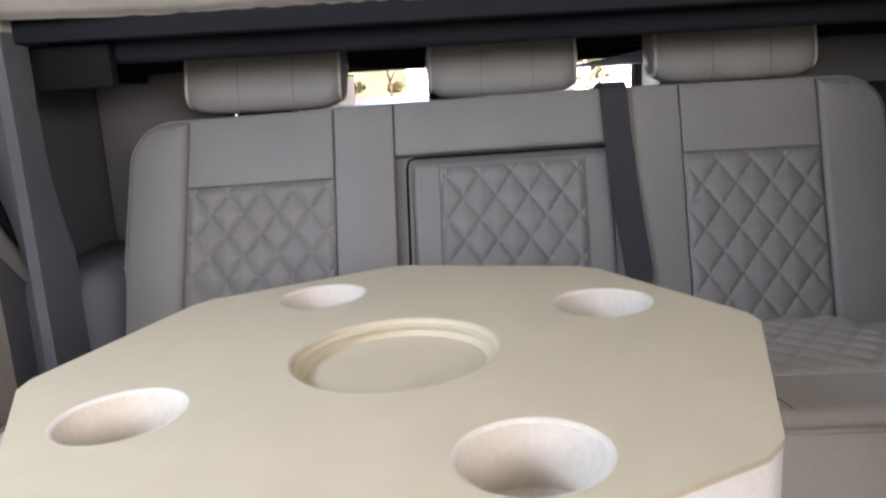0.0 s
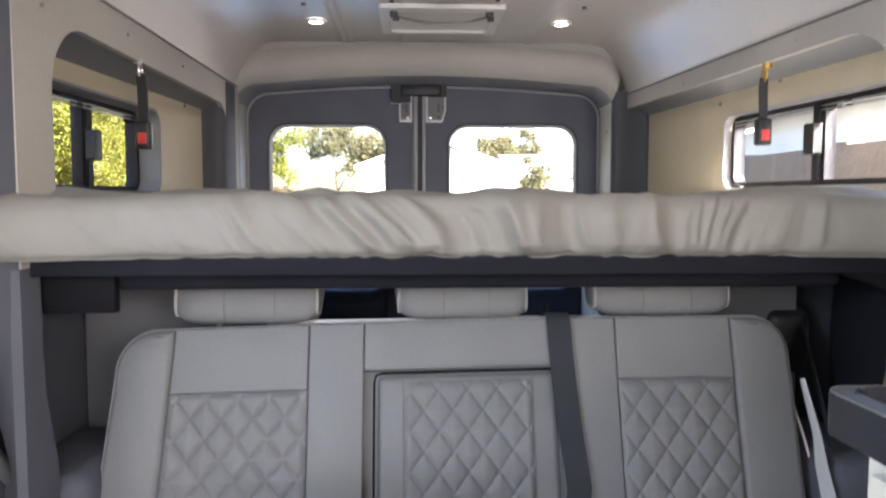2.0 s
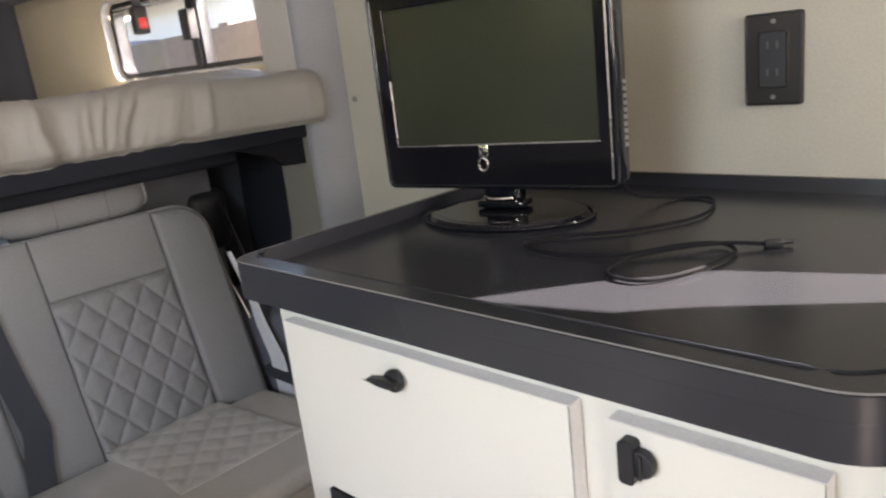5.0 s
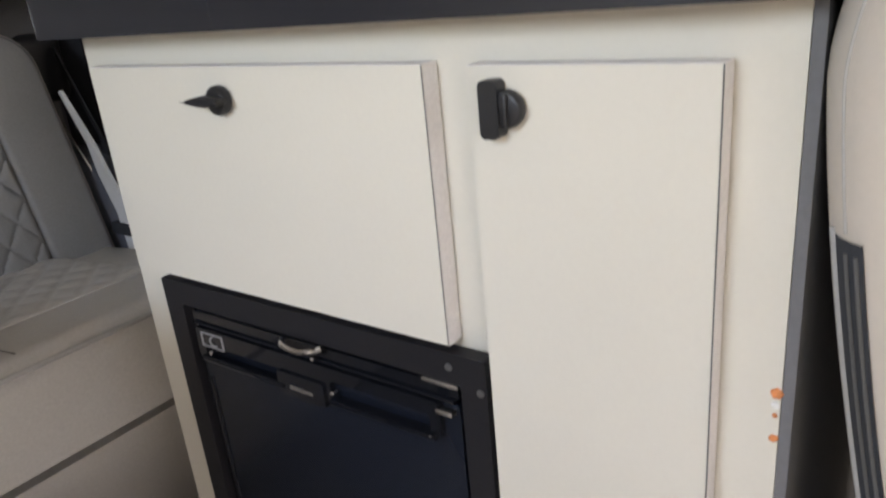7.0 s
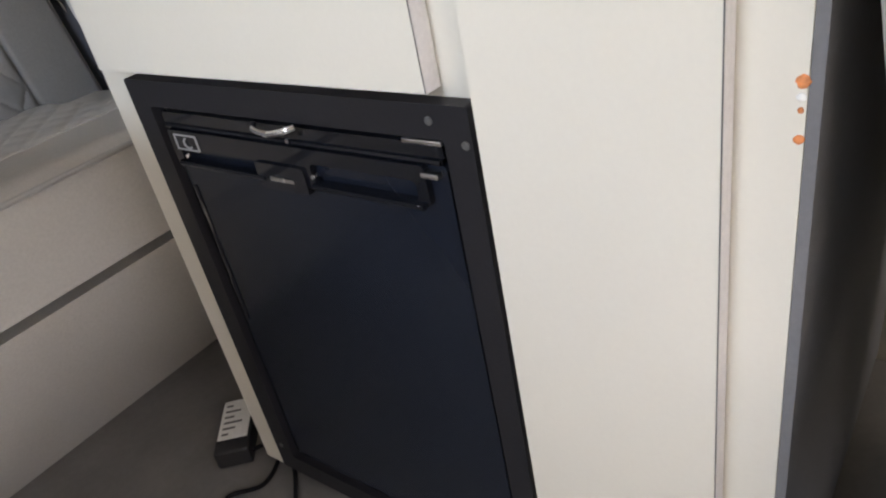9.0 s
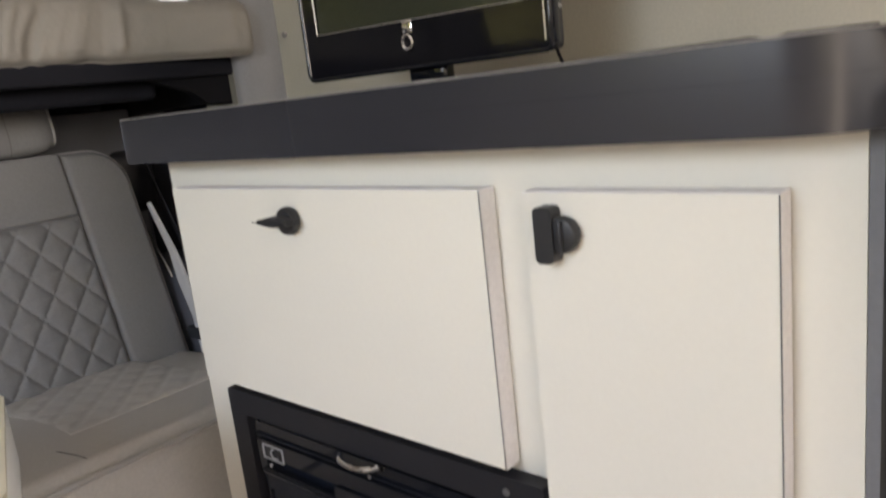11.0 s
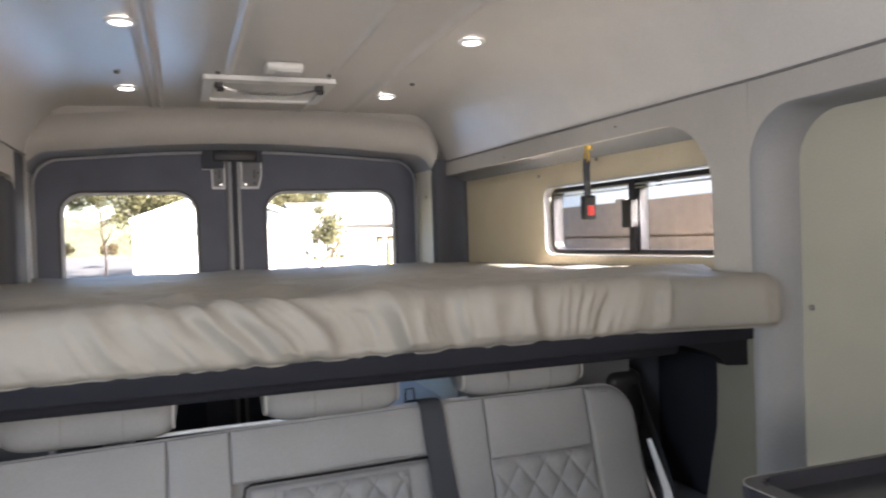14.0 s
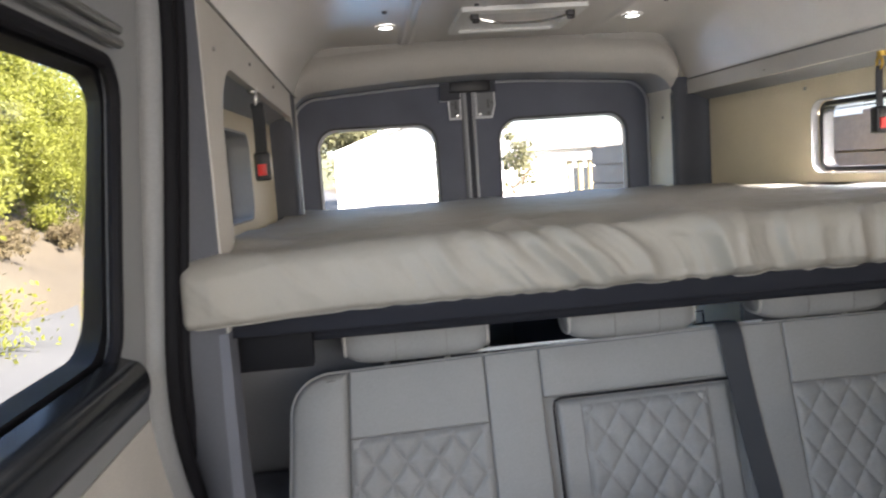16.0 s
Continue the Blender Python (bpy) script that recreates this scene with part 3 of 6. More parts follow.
tagged(part("wall_rear_shell", plate([(-1.02, -0.1), (1.02, -0.1), (1.02, 1.75), (-1.02, 1.75)], [[(x * 1.07, z + 0.05 if z > 1 else z) for x, z in INN][::-1]], 0.0, 0.05,
                                     lambda u, v, d: Vector((u, 3.458 + d, v))), WHITE_METAL), "white painted rear body shell", "wall", kind="structure")


def rear_door(name, x0, x1, w0, w1, seam_side, label):
    door = thing(name, ((x0 + x1) / 2, 3.48, 0), label, "door", kind="structure")
    rad = (0.02, 0.02, 0.10, 0.02) if seam_side < 0 else (0.02, 0.02, 0.02, 0.10)
    ou = rr(x0, 0.02, x1, 1.575, rad, 10)
    ou = [(u, v + (0.026 * (1 - abs(u - (-0.03)) / 0.8) if v > 1.3 else 0)) for u, v in ou]
    hole = rr(w0, 0.70, w1, 1.386, 0.085, 8)
    part("inner_panel", plate(ou, [hole], 0.0, 0.045, lambda u, v, d: Vector((u, 3.470 + d, v))), DOORCLOTH, door)
    part("outer_skin", plate(ou, [hole], 0.046, 0.060, lambda u, v, d: Vector((u, 3.470 + d, v))), WHITE_METAL, door)
    part("window_seal", tube(ring_path(w0, 0.70, w1, 1.386, 0.085, lambda u, v: (u, 3.472, v)), 0.0045, closed=True), PANEL, door, "dark grey window seal")
    part("window_reveal", tube(ring_path(w0 + 0.004, 0.704, w1 - 0.004, 1.382, 0.083, lambda u, v: (u, 3.505, v)), 0.009, closed=True), WHITE_METAL, door, "pale painted window edge")
    prof = smooth_path([(0, 3.4695, 0.694), (0, 3.450, 0.690), (0, 3.425, 0.672), (0, 3.410, 0.640), (0, 3.404, 0.580), (0, 3.404, 0.30), (0, 3.4695, 0.06)], 6)

    def lower(s, t):
        p = prof[round(t * (len(prof) - 1))]
        a, b = max(0.0, 0.09 - s * (w1 - w0)), max(0.0, 0.09 - (1 - s) * (w1 - w0))
        up = 0.09 - math.sqrt(max(0.0, 0.09 ** 2 - (a + b) ** 2))
        return Vector((w0 + (w1 - w0) * s, p.y, p.z + up * max(0.0, (p.z - 0.3) / 0.394)))
    part("lower_panel", sheet(40, len(prof) - 1, lower), DOORPLASTIC, door, "smooth navy moulded panel below the window", angle=60)
    pane = part("pane", plate(rr(w0 - 0.01, 0.69, w1 + 0.01, 1.396, 0.085), [], 0.0, 0.004, lambda u, v, d: Vector((u, 3.512 + d, v))), GLASS, door, "clear window glass")
    pane.visible_shadow = False
    xs = x1 if seam_side > 0 else x0
    e = -1 if seam_side > 0 else 1
    part("edge_strip", box(xs - e * 0.004, xs + e * 0.010, 3.454, 3.4695, 0.05, 1.50, 0.003), SEALGREY, door, "pale grey edge strip")
    if seam_side > 0:
        part("edge_strip", box(xs + e * 0.0105, xs + e * 0.019, 3.460, 3.4695, 0.05, 1.50, 0.002), TRIM_COOL, door, "grey edge strip")

    def on_door(d0):
        return lambda u, v, d: Vector((xs + e * u, 3.456 + d0 + d, v))
    a0, a1, a2, zb = (0.020, 0.072, 0.074, 1.487) if seam_side > 0 else (0.012, 0.082, 0.096, 1.496)
    latch = part("latch_plate", plate([(a0, 1.391), (a1, 1.391), (a2, 1.44), (a2, 1.512), (a0, 1.512)], [], 0.0, 0.0135, on_door(0.0)), WHITE_METAL, door, "white latch plate with dark slots")
    part("latch_recess", plate([(a0 + 0.007, 1.400), (a1 - 0.006, 1.400), (a2 - 0.007, 1.442), (a2 - 0.007, zb), (a0 + 0.007, zb)], [], 0.0, 0.0015, on_door(-0.0016)), TRIM_COOL, latch, "grey pressed recess")
    br_ = [(a0 + 0.004, zb), (a2 + 0.002, zb), (a2 + 0.002, 1.560), (a0 + 0.004, 1.560)]
    if seam_side > 0:
        br_ = [(a0 + 0.004, zb - 0.014), (a2 - 0.006, zb - 0.014), (a2 - 0.006, 1.470), (0.106, 1.470), (0.106, 1.560), (a0 + 0.004, 1.560)]
        part("latch_tab", plate([(0.078, 1.468), (0.108, 1.468), (0.108, 1.474), (0.078, 1.474)], [], 0.0, 0.012, on_door(-0.006)), WHITE_METAL, latch)
    part("latch_bracket", plate(br_, [], 0.0, 0.016, on_door(-0.014)), PILLAR, latch, "dark blue-grey bracket")
    q = a2 - 0.030
    for u0, u1, v0, v1 in ((q - 0.006, q + 0.004, 1.432, 1.468), (q + 0.009, q + 0.018, 1.450, 1.460), (q - 0.007, q + 0.005, 1.406, 1.418)):
        part("latch_slot", plate([(u0, v0), (u1, v0), (u1, v1), (u0, v1)], [], 0.0, 0.0012, on_door(-0.0029)), INK, latch)
    part("latch_pin", cyl((xs + e * (a0 + 0.018), 3.4525, 1.408), 0.005, 0.003, "y", 12), STEEL, latch)
    return door


rear_door("door_1", -0.848, -0.074, -0.700, -0.200, 1, "dark grey carpeted rear door with a rounded window, shut")
rear_door("door_2", -0.046, 0.790, 0.058, 0.617, -1, "dark grey carpeted rear door with a rounded window, shut")
tagged(part("trim_door_gap", box(-0.0735, -0.0465, 3.466, 3.510, 0.02, 1.60), PILLAR), "dark grey seal between the rear doors", "trim", kind="structure")

tagged(part("trim_door_cap", box(-0.140, 0.030, 3.436, 3.470, 1.500, 1.560, 0.006), BLACK), "black cap over the meeting rear doors", "trim", kind="structure")

# ---- left side: sliding door, its seal and the pillar behind it ----
slider = thing("door_3", (side_l(0.5), 0.8, 0.0), "grey trimmed sliding door with a long window, shut", "door", kind="structure")
WY0, WY1, WZ0, WZ1 = 0.42, 1.345, 0.966, 1.343
part("upper_trim", plate([(-0.2, 0.861), (1.488, 0.861), (1.488, 1.50), (-0.2, 1.50)], [rr(WY0, WZ0, WY1, WZ1, 0.05)], 0.0, -0.012, lambda u, v, d: Vector((side_l(v) + d, u, v))), TRIM_COOL, slider)
part("lower_trim", plate([(-0.2, 0.0), (1.78, 0.0), (1.78, 0.45), (1.68, 0.60), (1.57, 0.75), (1.515, 0.859), (-0.2, 0.859)], [], 0.0, -0.05, lambda u, v, d: Vector((side_l(0.86) + d, u, v))), TRIM, slider)
part("door_edge_roll", tube([(side_l(z) + 0.002, 1.474 + min(0.30, 1.3 * max(0.0, 0.97 - z) ** 2), z) for z in np.linspace(0.0, 1.5, 40)], 0.020, 12), TRIM_COOL, slider, "rounded grey door edge")


def splay(u, v, d):
    """The window's frame widens towards the outside at both ends."""
    return Vector((side_l(v) + d, 0.88 + (u - 0.88) * (1 + 3.2 * max(0.0, -d - 0.006)) - (0.10 * max(0.0, 1.30 - v) if u > 0.88 else 0.0) * min(1.0, -d / 0.045), v))


swin = part("window_frame", plate(rr(WY0 - 0.020, WZ0 - 0.006, WY1 + 0.030, WZ1 + 0.006, 0.05), [rr(WY0 + 0.02, WZ0 + 0.020, WY1 - 0.018, WZ1 - 0.015, 0.045)], -0.0125, -0.052, splay), RUBBER, slider, "black window frame")
part("frame_lip", tube([Vector((side_l(v) + 0.001, u, v)) for u, v in rr(WY0 + 0.006, WZ0 + 0.006, WY1 - 0.006, WZ1 - 0.006, 0.047)], 0.009, 8, closed=True), RUBBER, swin)
pane = part("pane", plate(rr(WY0 + 0.01, WZ0 + 0.010, WY1 + 0.010, WZ1 - 0.006, 0.045), [], -0.044, -0.048, splay), GLASS, swin, "clear window glass")
pane.visible_shadow = False
part("sill_bar", plate([(side_l(0.96), 0.912)] + [(side_l(0.96) + 0.010 + 0.030 * math.cos(a) ** 0.6, 0.946 + 0.032 * math.sin(a)) for a in np.linspace(-1.45, 1.45, 9)] + [(side_l(0.96) + 0.002, 0.984)], [], 0.2, 1.338, lambda u, v, d: Vector((u, d, v))), SATIN, slider, "satin black sill moulding")
for dz in (0.0, 0.016):
    part("top_track", tube([(side_l(1.36) + 0.012, y, 1.358 + dz) for y in np.linspace(0.2, 1.33, 12)], 0.006, 8), PANEL, slider, "grey curtain track")


def sweep_back(z):
    """The door edge curves to the rear below the window line."""
    return 1.3 * max(0.0, 0.97 - z) ** 2


def upright(dx, y, r):
    return sheet(14, 40, lambda s, t: Vector((side_l(1.52 * t) + dx + r * math.cos(2 * math.pi * s), y + min(0.30, sweep_back(1.52 * t)) + r * math.sin(2 * math.pi * s), 1.52 * t)), closed_u=True)


tagged(part("trim_door_seal_left", join(upright(0.020, 1.506, 0.015), upright(0.034, 1.530, 0.010)), RUBBER), "black rubber seal of the sliding door", "trim", kind="structure")
tagged(part("trim_pillar_left", sheet(8, 30, lambda s, t: Vector((side_l(1.5 * t) + 0.02 + (RAIL_L - side_l(1.5 * t) - 0.02) * s, 1.534 + min(0.30, sweep_back(1.5 * t)) * (1 - s) ** 2 + 0.030 * s ** 1.5, 1.5 * t))), PILLAR),
       "dark blue-grey padded pillar behind the sliding door", "trim", kind="structure")

# closing walls round the driver's cab, out of view, with its glazed openings
tagged(part("wall_cab_left", plate([(-1.6, -0.02), (-0.202, -0.02), (-0.202, 1.50), (-1.6, 1.50)], [rr(-1.30, 0.95, -0.35, 1.42, 0.06)], 0.0, -0.06, lambda u, v, d: Vector((-0.86 + d, u, v))), TRIM),
       "plain cab side wall", "wall", kind="structure")
tagged(part("wall_cab_front", plate([(-0.93, -0.05), (0.95, -0.05), (0.95, 1.70), (-0.93, 1.70)], [rr(-0.72, 0.92, 0.74, 1.50, 0.08)], 0.0, -0.05, lambda u, v, d: Vector((u, -1.56 + d, v))), TRIM),
       "plain cab front wall", "wall", kind="structure")
tagged(part("roof", plate([(-1.0, -1.65), (1.0, -1.65), (1.0, 3.55), (-1.0, 3.55)], [], 0.0, 0.03, lambda u, v, d: Vector((u, v, 1.72 + d))), WHITE_METAL), "white painted van roof", "roof", kind="structure")
for nm, x0, x1 in (("wall_upper_left", -1.0, -0.80), ("wall_upper_right", 0.88, 1.0)):
    tagged(part(nm, box(x0, x1, -1.64, 3.45, 1.475 if x0 > 0 else 1.505, 1.715), WHITE_METAL), "white painted upper body side", "wall", kind="structure")


def sliding_window(name, wall, sgn, y0, y1, z0, z1, ym, depth, label):
    """A two-pane sliding window set in a side wall."""
    w = thing(name, (wall((y0 + y1) / 2), (y0 + y1) / 2, z0), label, "window", kind="structure")

    def at(u, v, d):
        return Vector((wall(u) + sgn * (depth + d), u, v))
    part("window_frame", plate(rr(y0 + 0.002, z0 + 0.002, y1 - 0.002, z1 - 0.002, 0.035), [rr(y0 + 0.018, z0 + 0.014, y1 - 0.018, z1 - 0.014, 0.025)], -0.012, 0.022, at), FRAME, w, "black window frame")
    part("window_track", join(box(0, 0.004, 0, y1 - y0 - 0.05, 0, 0.004), box(0, 0.004, 0, y1 - y0 - 0.05, 0.010, 0.014)), STEEL, w, "aluminium window track")
    tr = w.children[-1]
    tr.matrix_parent_inverse = Matrix.Translation(-w.location) @ Matrix.Translation(at(y0 + 0.025, z1 - 0.030, -0.016)) @ pose(0, 0, 0, 0, 0, math.degrees(-math.atan((wall(y1) - wall(y0)) / (y1 - y0))))
    part("mullion", plate(rr(ym - 0.014, z0 + 0.010, ym + 0.010, z1 - 0.010, 0.002), [], -0.020, 0.018, at), FRAME, w, "black sliding stile")
    part("mullion_edge", plate(rr(ym - 0.026, z0 + 0.014, ym - 0.016, z1 - 0.014, 0.002), [], -0.012, 0.016, at), FRAME, w, "dark stile edge")
    part("catch", plate(rr(ym - 0.028, z0 + 0.075, ym + 0.012, z0 + 0.150, 0.005), [], -0.042, -0.0205, at), BLACK, w, "dark plastic window catch")
    for a, b, d in ((y0 + 0.010, ym, 0.004), (ym - 0.004, y1 - 0.010, 0.012)):
        p = part("pane", plate(rr(a, z0 + 0.008, b, z1 - 0.008, 0.01), [], d, d + 0.003, at), GLASS, w, "clear window glass")
        p.visible_shadow = False
    return w


sliding_window("window_1", wall_r, 1, 1.645, 2.515, 1.103, 1.313, 2.10, 0.030, "black framed sliding window in the cream side wall")
sliding_window("window_2", wall_l, -1, 1.805, 2.510, 1.090, 1.320, 2.20, 0.070, "black framed sliding window in a deep reveal")
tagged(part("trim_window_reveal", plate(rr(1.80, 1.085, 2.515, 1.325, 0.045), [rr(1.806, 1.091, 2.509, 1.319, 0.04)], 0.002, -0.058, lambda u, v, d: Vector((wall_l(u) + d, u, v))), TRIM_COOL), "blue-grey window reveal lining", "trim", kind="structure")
tagged(part("trim_window_reveal_right", plate(rr(1.64, 1.098, 2.525, 1.318, 0.045), [rr(1.645, 1.102, 2.520, 1.314, 0.04)], -0.003, 0.017, lambda u, v, d: Vector((wall_r(u) + d, u, v))), JAMB), "pale grey window reveal lining", "trim", kind="structure")

# lower rear sides behind the bench
for nm, x0, x1 in (("wheel_arch_left", -0.862, -0.69), ("wheel_arch_right", 0.70, 0.86)):
    tagged(part(nm, box(x0, x1, 1.66, 1.999, 0.0, 0.565, 0.04, 4), CHAR_MID), "dark grey carpeted wheel arch box beside the bench", "wheel arch", kind="structure")
tagged(part("wall_lining_left", plate([(1.60, 0.0), (3.10, 0.0), (3.10, 0.955), (1.60, 0.955)], [], 0.0, -0.008, lambda u, v, d: Vector((-0.840 + d, u, v))), CHAR_MID), "blue-grey carpet lining below the bed", "wall", kind="structure")
tagged(part("wall_lining_right", plate([(1.66, 0.0), (3.08, 0.0), (3.08, 0.955), (1.66, 0.955)], [], 0.0, 0.006, lambda u, v, d: Vector((wall_r(u) - 0.010 + d, u, v))), CHAR), "dark carpet lining below the bed", "wall", kind="structure")


def under_bed_box(x0, x1, side, depth, label):
    """A storage box under the raised bed, behind the bench."""
    t = thing("storage_box", ((x0 + x1) / 2, 2.3, 0.0), label, "storage box", "boxes under the bed")
    part("front_panel", box(x0, x1, 2.0, 2.018, 0.002, 0.902, 0.003), TRIM_LOW, t, "grey carpeted front panel")
    part("side_panel", box(side - 0.008, side + 0.008, 2.0185, depth, 0.002, 0.90, 0.002), CREAM_JAMB, t, "cream side panel")
    part("top_panel", box(min(x0, side), max(x1, side), 2.0185, depth, 0.9005, 0.904), TRIM_LOW, t)


under_bed_box(-0.832, -0.430, -0.439, 2.95, "grey carpeted storage box below the raised bed")
under_bed_box(0.335, 0.800, 0.632, 3.40, "grey and cream storage box below the raised bed")
crate = thing("storage_crate", (0.47, 2.9, 0.0), "low white storage crate with a flat lid beside the rear doors", "storage crate", "boxes under the bed")
part("body", box(0.33, 0.616, 2.45, 3.38, 0.002, 0.560, 0.004), WHITE_METAL, crate)
part("lid", box(0.326, 0.620, 2.44, 3.385, 0.5605, 0.578, 0.004), WHITE_METAL, crate, "flat white lid")

# ---- raised bed ----
BED_Y, BED_Z0, BED_Z1, BED_X0, BED_X1 = 1.580, 0.972, 1.077, -0.795, 0.842


def ridge(q, f, seed, k=0.0):
    return max(0.0, 1 - 2.2 * abs(noise.noise(Vector((q * f, seed, k)))))


def mattress_point(s, t):
    """s across the van, t round the section from the front hem up, over the top and down at the back."""
    x = BED_X0 + (BED_X1 - BED_X0) * s
    e = min(x - BED_X0, BED_X1 - x)
    flare = -0.050 * max(0.0, min(1.0, (x - 0.50) / 0.30)) ** 2 - 0.066 * max(0.0, min(1.0, (-0.45 - x) / 0.30)) ** 2
    R = 0.030
    drop = 0.014 - math.sqrt(max(0.0, 0.014 ** 2 - max(0.0, 0.014 - e) ** 2))
    rise = BED_Z1 - R - BED_Z0
    L1, L2 = rise, R * math.pi / 2
    gather = (0.22 + 0.78 / (1 + math.exp(-(x + 0.36) / 0.10))) * (0.06 + 0.94 / (1 + math.exp((x - 0.58) / 0.035)))
    if t < 0.94:
        a = t / 0.94
        if a < 0.42:
            d = a / 0.42 * (L1 + L2)
        else:
            k = ((a - 0.42) / 0.58) ** 1.6
            d = L1 + L2 + (3.37 - BED_Y - R) * k
        if d <= L1:
            y, z, ny, nz = BED_Y, BED_Z0 + d, -1.0, 0.0
            y += 0.010 * max(0.0, 1 - d / 0.012) ** 2 - 0.004 * math.sin(math.pi * d / L1)
        elif d <= L1 + L2:
            th = (d - L1) / R
            y, z, ny, nz = BED_Y + R - R * math.cos(th), BED_Z1 - R + R * math.sin(th), -math.cos(th), math.sin(th)
        else:
            y, z, ny, nz = BED_Y + R + d - L1 - L2, BED_Z1 - 0.012 * min(1.0, (d - L1 - L2) / 1.2), 0.0, 1.0
        h = d - 0.02
        slope = 0.85 - 1.05 * max(0.0, min(1.0, (x + 0.15) / 0.55)) + 0.5 * noise.noise(Vector((x * 3.1, 0.0, 8.0)))
        q = x + slope * min(h, 0.16) + 0.012 * noise.noise(Vector((x * 7, h * 14, 2)))
        front = max(0.0, min(1.0, d / 0.02)) * (0.75 + 0.25 * math.sin(math.pi * min(1, d / 0.15))) * (1.0 if d < L1 else math.exp(-(d - L1) / 0.045))
        big = 0.6 + 0.8 * noise.noise(Vector((x * 2.3, 3.0, 6.0)))
        w = (0.027 * big * ridge(q, 6.0, 1.7) ** 1.5 + 0.021 * ridge(q, 11.0, 5.3, h * 2) ** 1.3 + 0.007 * ridge(q, 25.0, 9.1, h * 3) + 0.003 * ridge(q, 43.0, 4.4, h * 5)) * gather * front
        pucker = 0.0045 * gather * noise.noise(Vector((x * 46, 0.5, 0))) * math.exp(-d / 0.03)
        over = max(0.0, d - L1 - 0.3 * L2)
        near = 0.25 + math.exp(-over / 0.22)
        lift = min(1.0, over / 0.12)
        u1, u2 = x * 0.55 + y * 1.0, y * 0.8 - x * 0.45
        top = lift * near * (0.026 * ridge(u2 + 0.05 * noise.noise(Vector((x * 3, y * 3, 0))), 6.0, 2.2, x * 1.6) + 0.016 * ridge(u1, 9.0, 7.7, x * 2.5) - 0.015)
        m = w + pucker + top - 0.015 * gather * front
        hem = 0.010 * gather * max(0.0, noise.noise(Vector((x * 21, 0, 0))) + 0.35 * noise.noise(Vector((x * 50, 3, 0)))) * max(0.0, 1 - d / 0.025)
        y += ny * m + flare * math.exp(-max(0.0, d - L1) / 0.16) + drop * (1.0 if d < L1 + L2 else 0.0) * 0.8
        z += nz * m + hem - 0.7 * drop * nz
        return Vector((x, y, z))
    k = (t - 0.94) / 0.06
    return Vector((x, 3.37 + 0.01 * math.sin(math.pi * k), BED_Z1 - 0.012 - (BED_Z1 - 0.012 - BED_Z0) * k))


mbm = sheet(420, 120, mattress_point)
mbm.verts.ensure_lookup_table()
bmesh.ops.holes_fill(mbm, edges=[e for e in mbm.edges if len(e.link_faces) == 1], sides=0)
mattress = part("mattress", mbm, COVER, angle=70)
part("hem", tube([mattress_point(s, 0.0) + Vector((0, 0.001, 0)) for s in np.linspace(0.01, 0.99, 260)], 0.0024, 6), COVER, mattress, "gathered hem")
tagged(mattress, "thin mattress in a gathered grey beige cover on the raised bed", "mattress")

platform = thing("bed_platform", (0, 2.4, 0.90), "dark raised bed platform with steel brackets under the mattress", "bed frame")
part("board", box(-0.735, 0.70, 1.60, 3.36, 0.950, 0.974, 0.002), BLACKCARPET, platform)
part("front_beam", box(-0.79, 0.835, 1.588, 1.625, 0.940, 0.975, 0.005), BLACKCARPET, platform, "dark carpeted front beam")
part("second_beam", box(-0.735, 0.70, 1.660, 1.705, 0.908, 0.9499, 0.014, 4), BLACKCARPET, platform, "dark rounded second beam")
part("cross_beam", box(-0.735, 0.735, 1.99, 2.03, 0.905, 0.9495, 0.004), BLACKCARPET, platform)
part("bracket", join(box(-0.744, -0.618, 1.635, 1.659, 0.871, 0.9399, 0.004), box(-0.744, -0.714, 1.66, 1.995, 0.885, 0.9399, 0.003)), RUBBER, platform, "black steel bracket")
part("bracket", join(plate([(0.660, 0.9398), (0.842, 0.9398), (0.842, 0.884), (0.768, 0.889), (0.735, 0.915)], [], 0.0, 0.026, lambda u, v, d: Vector((u, 1.604 + d, v))), box(0.800, 0.832, 1.631, 1.995, 0.890, 0.9399, 0.003)), RUBBER, platform, "black steel gusset bracket")
part("end_block", box(-0.800, -0.745, 1.575, 1.632, 0.866, 0.9395, 0.006), BLACKCARPET, platform, "dark carpeted end block")
for y in (2.4, 2.8, 3.2):
    part("slat", box(-0.73, 0.70, y - 0.02, y + 0.02, 0.922, 0.9499, 0.003), CHAR, platform)

# ---- bench seat ----
BO, BD, BN = Vector((0, 1.672, 0.36)), Vector((0, 0.292, 0.9564)), Vector((0, -0.9564, 0.292))


def back(u, v, h=0.0):
    u -= 0.030 * max(0.0, 1 - v / 0.49) * max(0.0, -u - 0.30) / 0.38
    return BO + Vector((u, 0, 0)) + BD * v * (1 - 0.040 * max(0.0, 0.10 - u) / 0.7) + BN * h


bench = thing("bench_seat", (0, 1.6, 0.0), "grey leather three-seat bench with diamond quilting and piped edges", "bench seat")
BX0, BX1, BV = -0.680, 0.678, 0.490
shell = part("backrest", pillow(BX0 + 0.004, 0.0, BX1 - 0.004, BV - 0.004, (0.02, 0.02, 0.075, 0.075), 0.02, 0.14, lambda u, v, h: back(u, v, h - 0.030)), LEATHER, bench)


def back_panel(u0, u1, v0, v1, radii=0.004, h=0.0, puff=0.003, rnd=0.004, name="back_panel"):
    return part(name, pillow(u0, v0, u1, v1, radii, rnd, 0.04, lambda u, v, d: back(u, v, d + h), puff), LEATHER, shell)


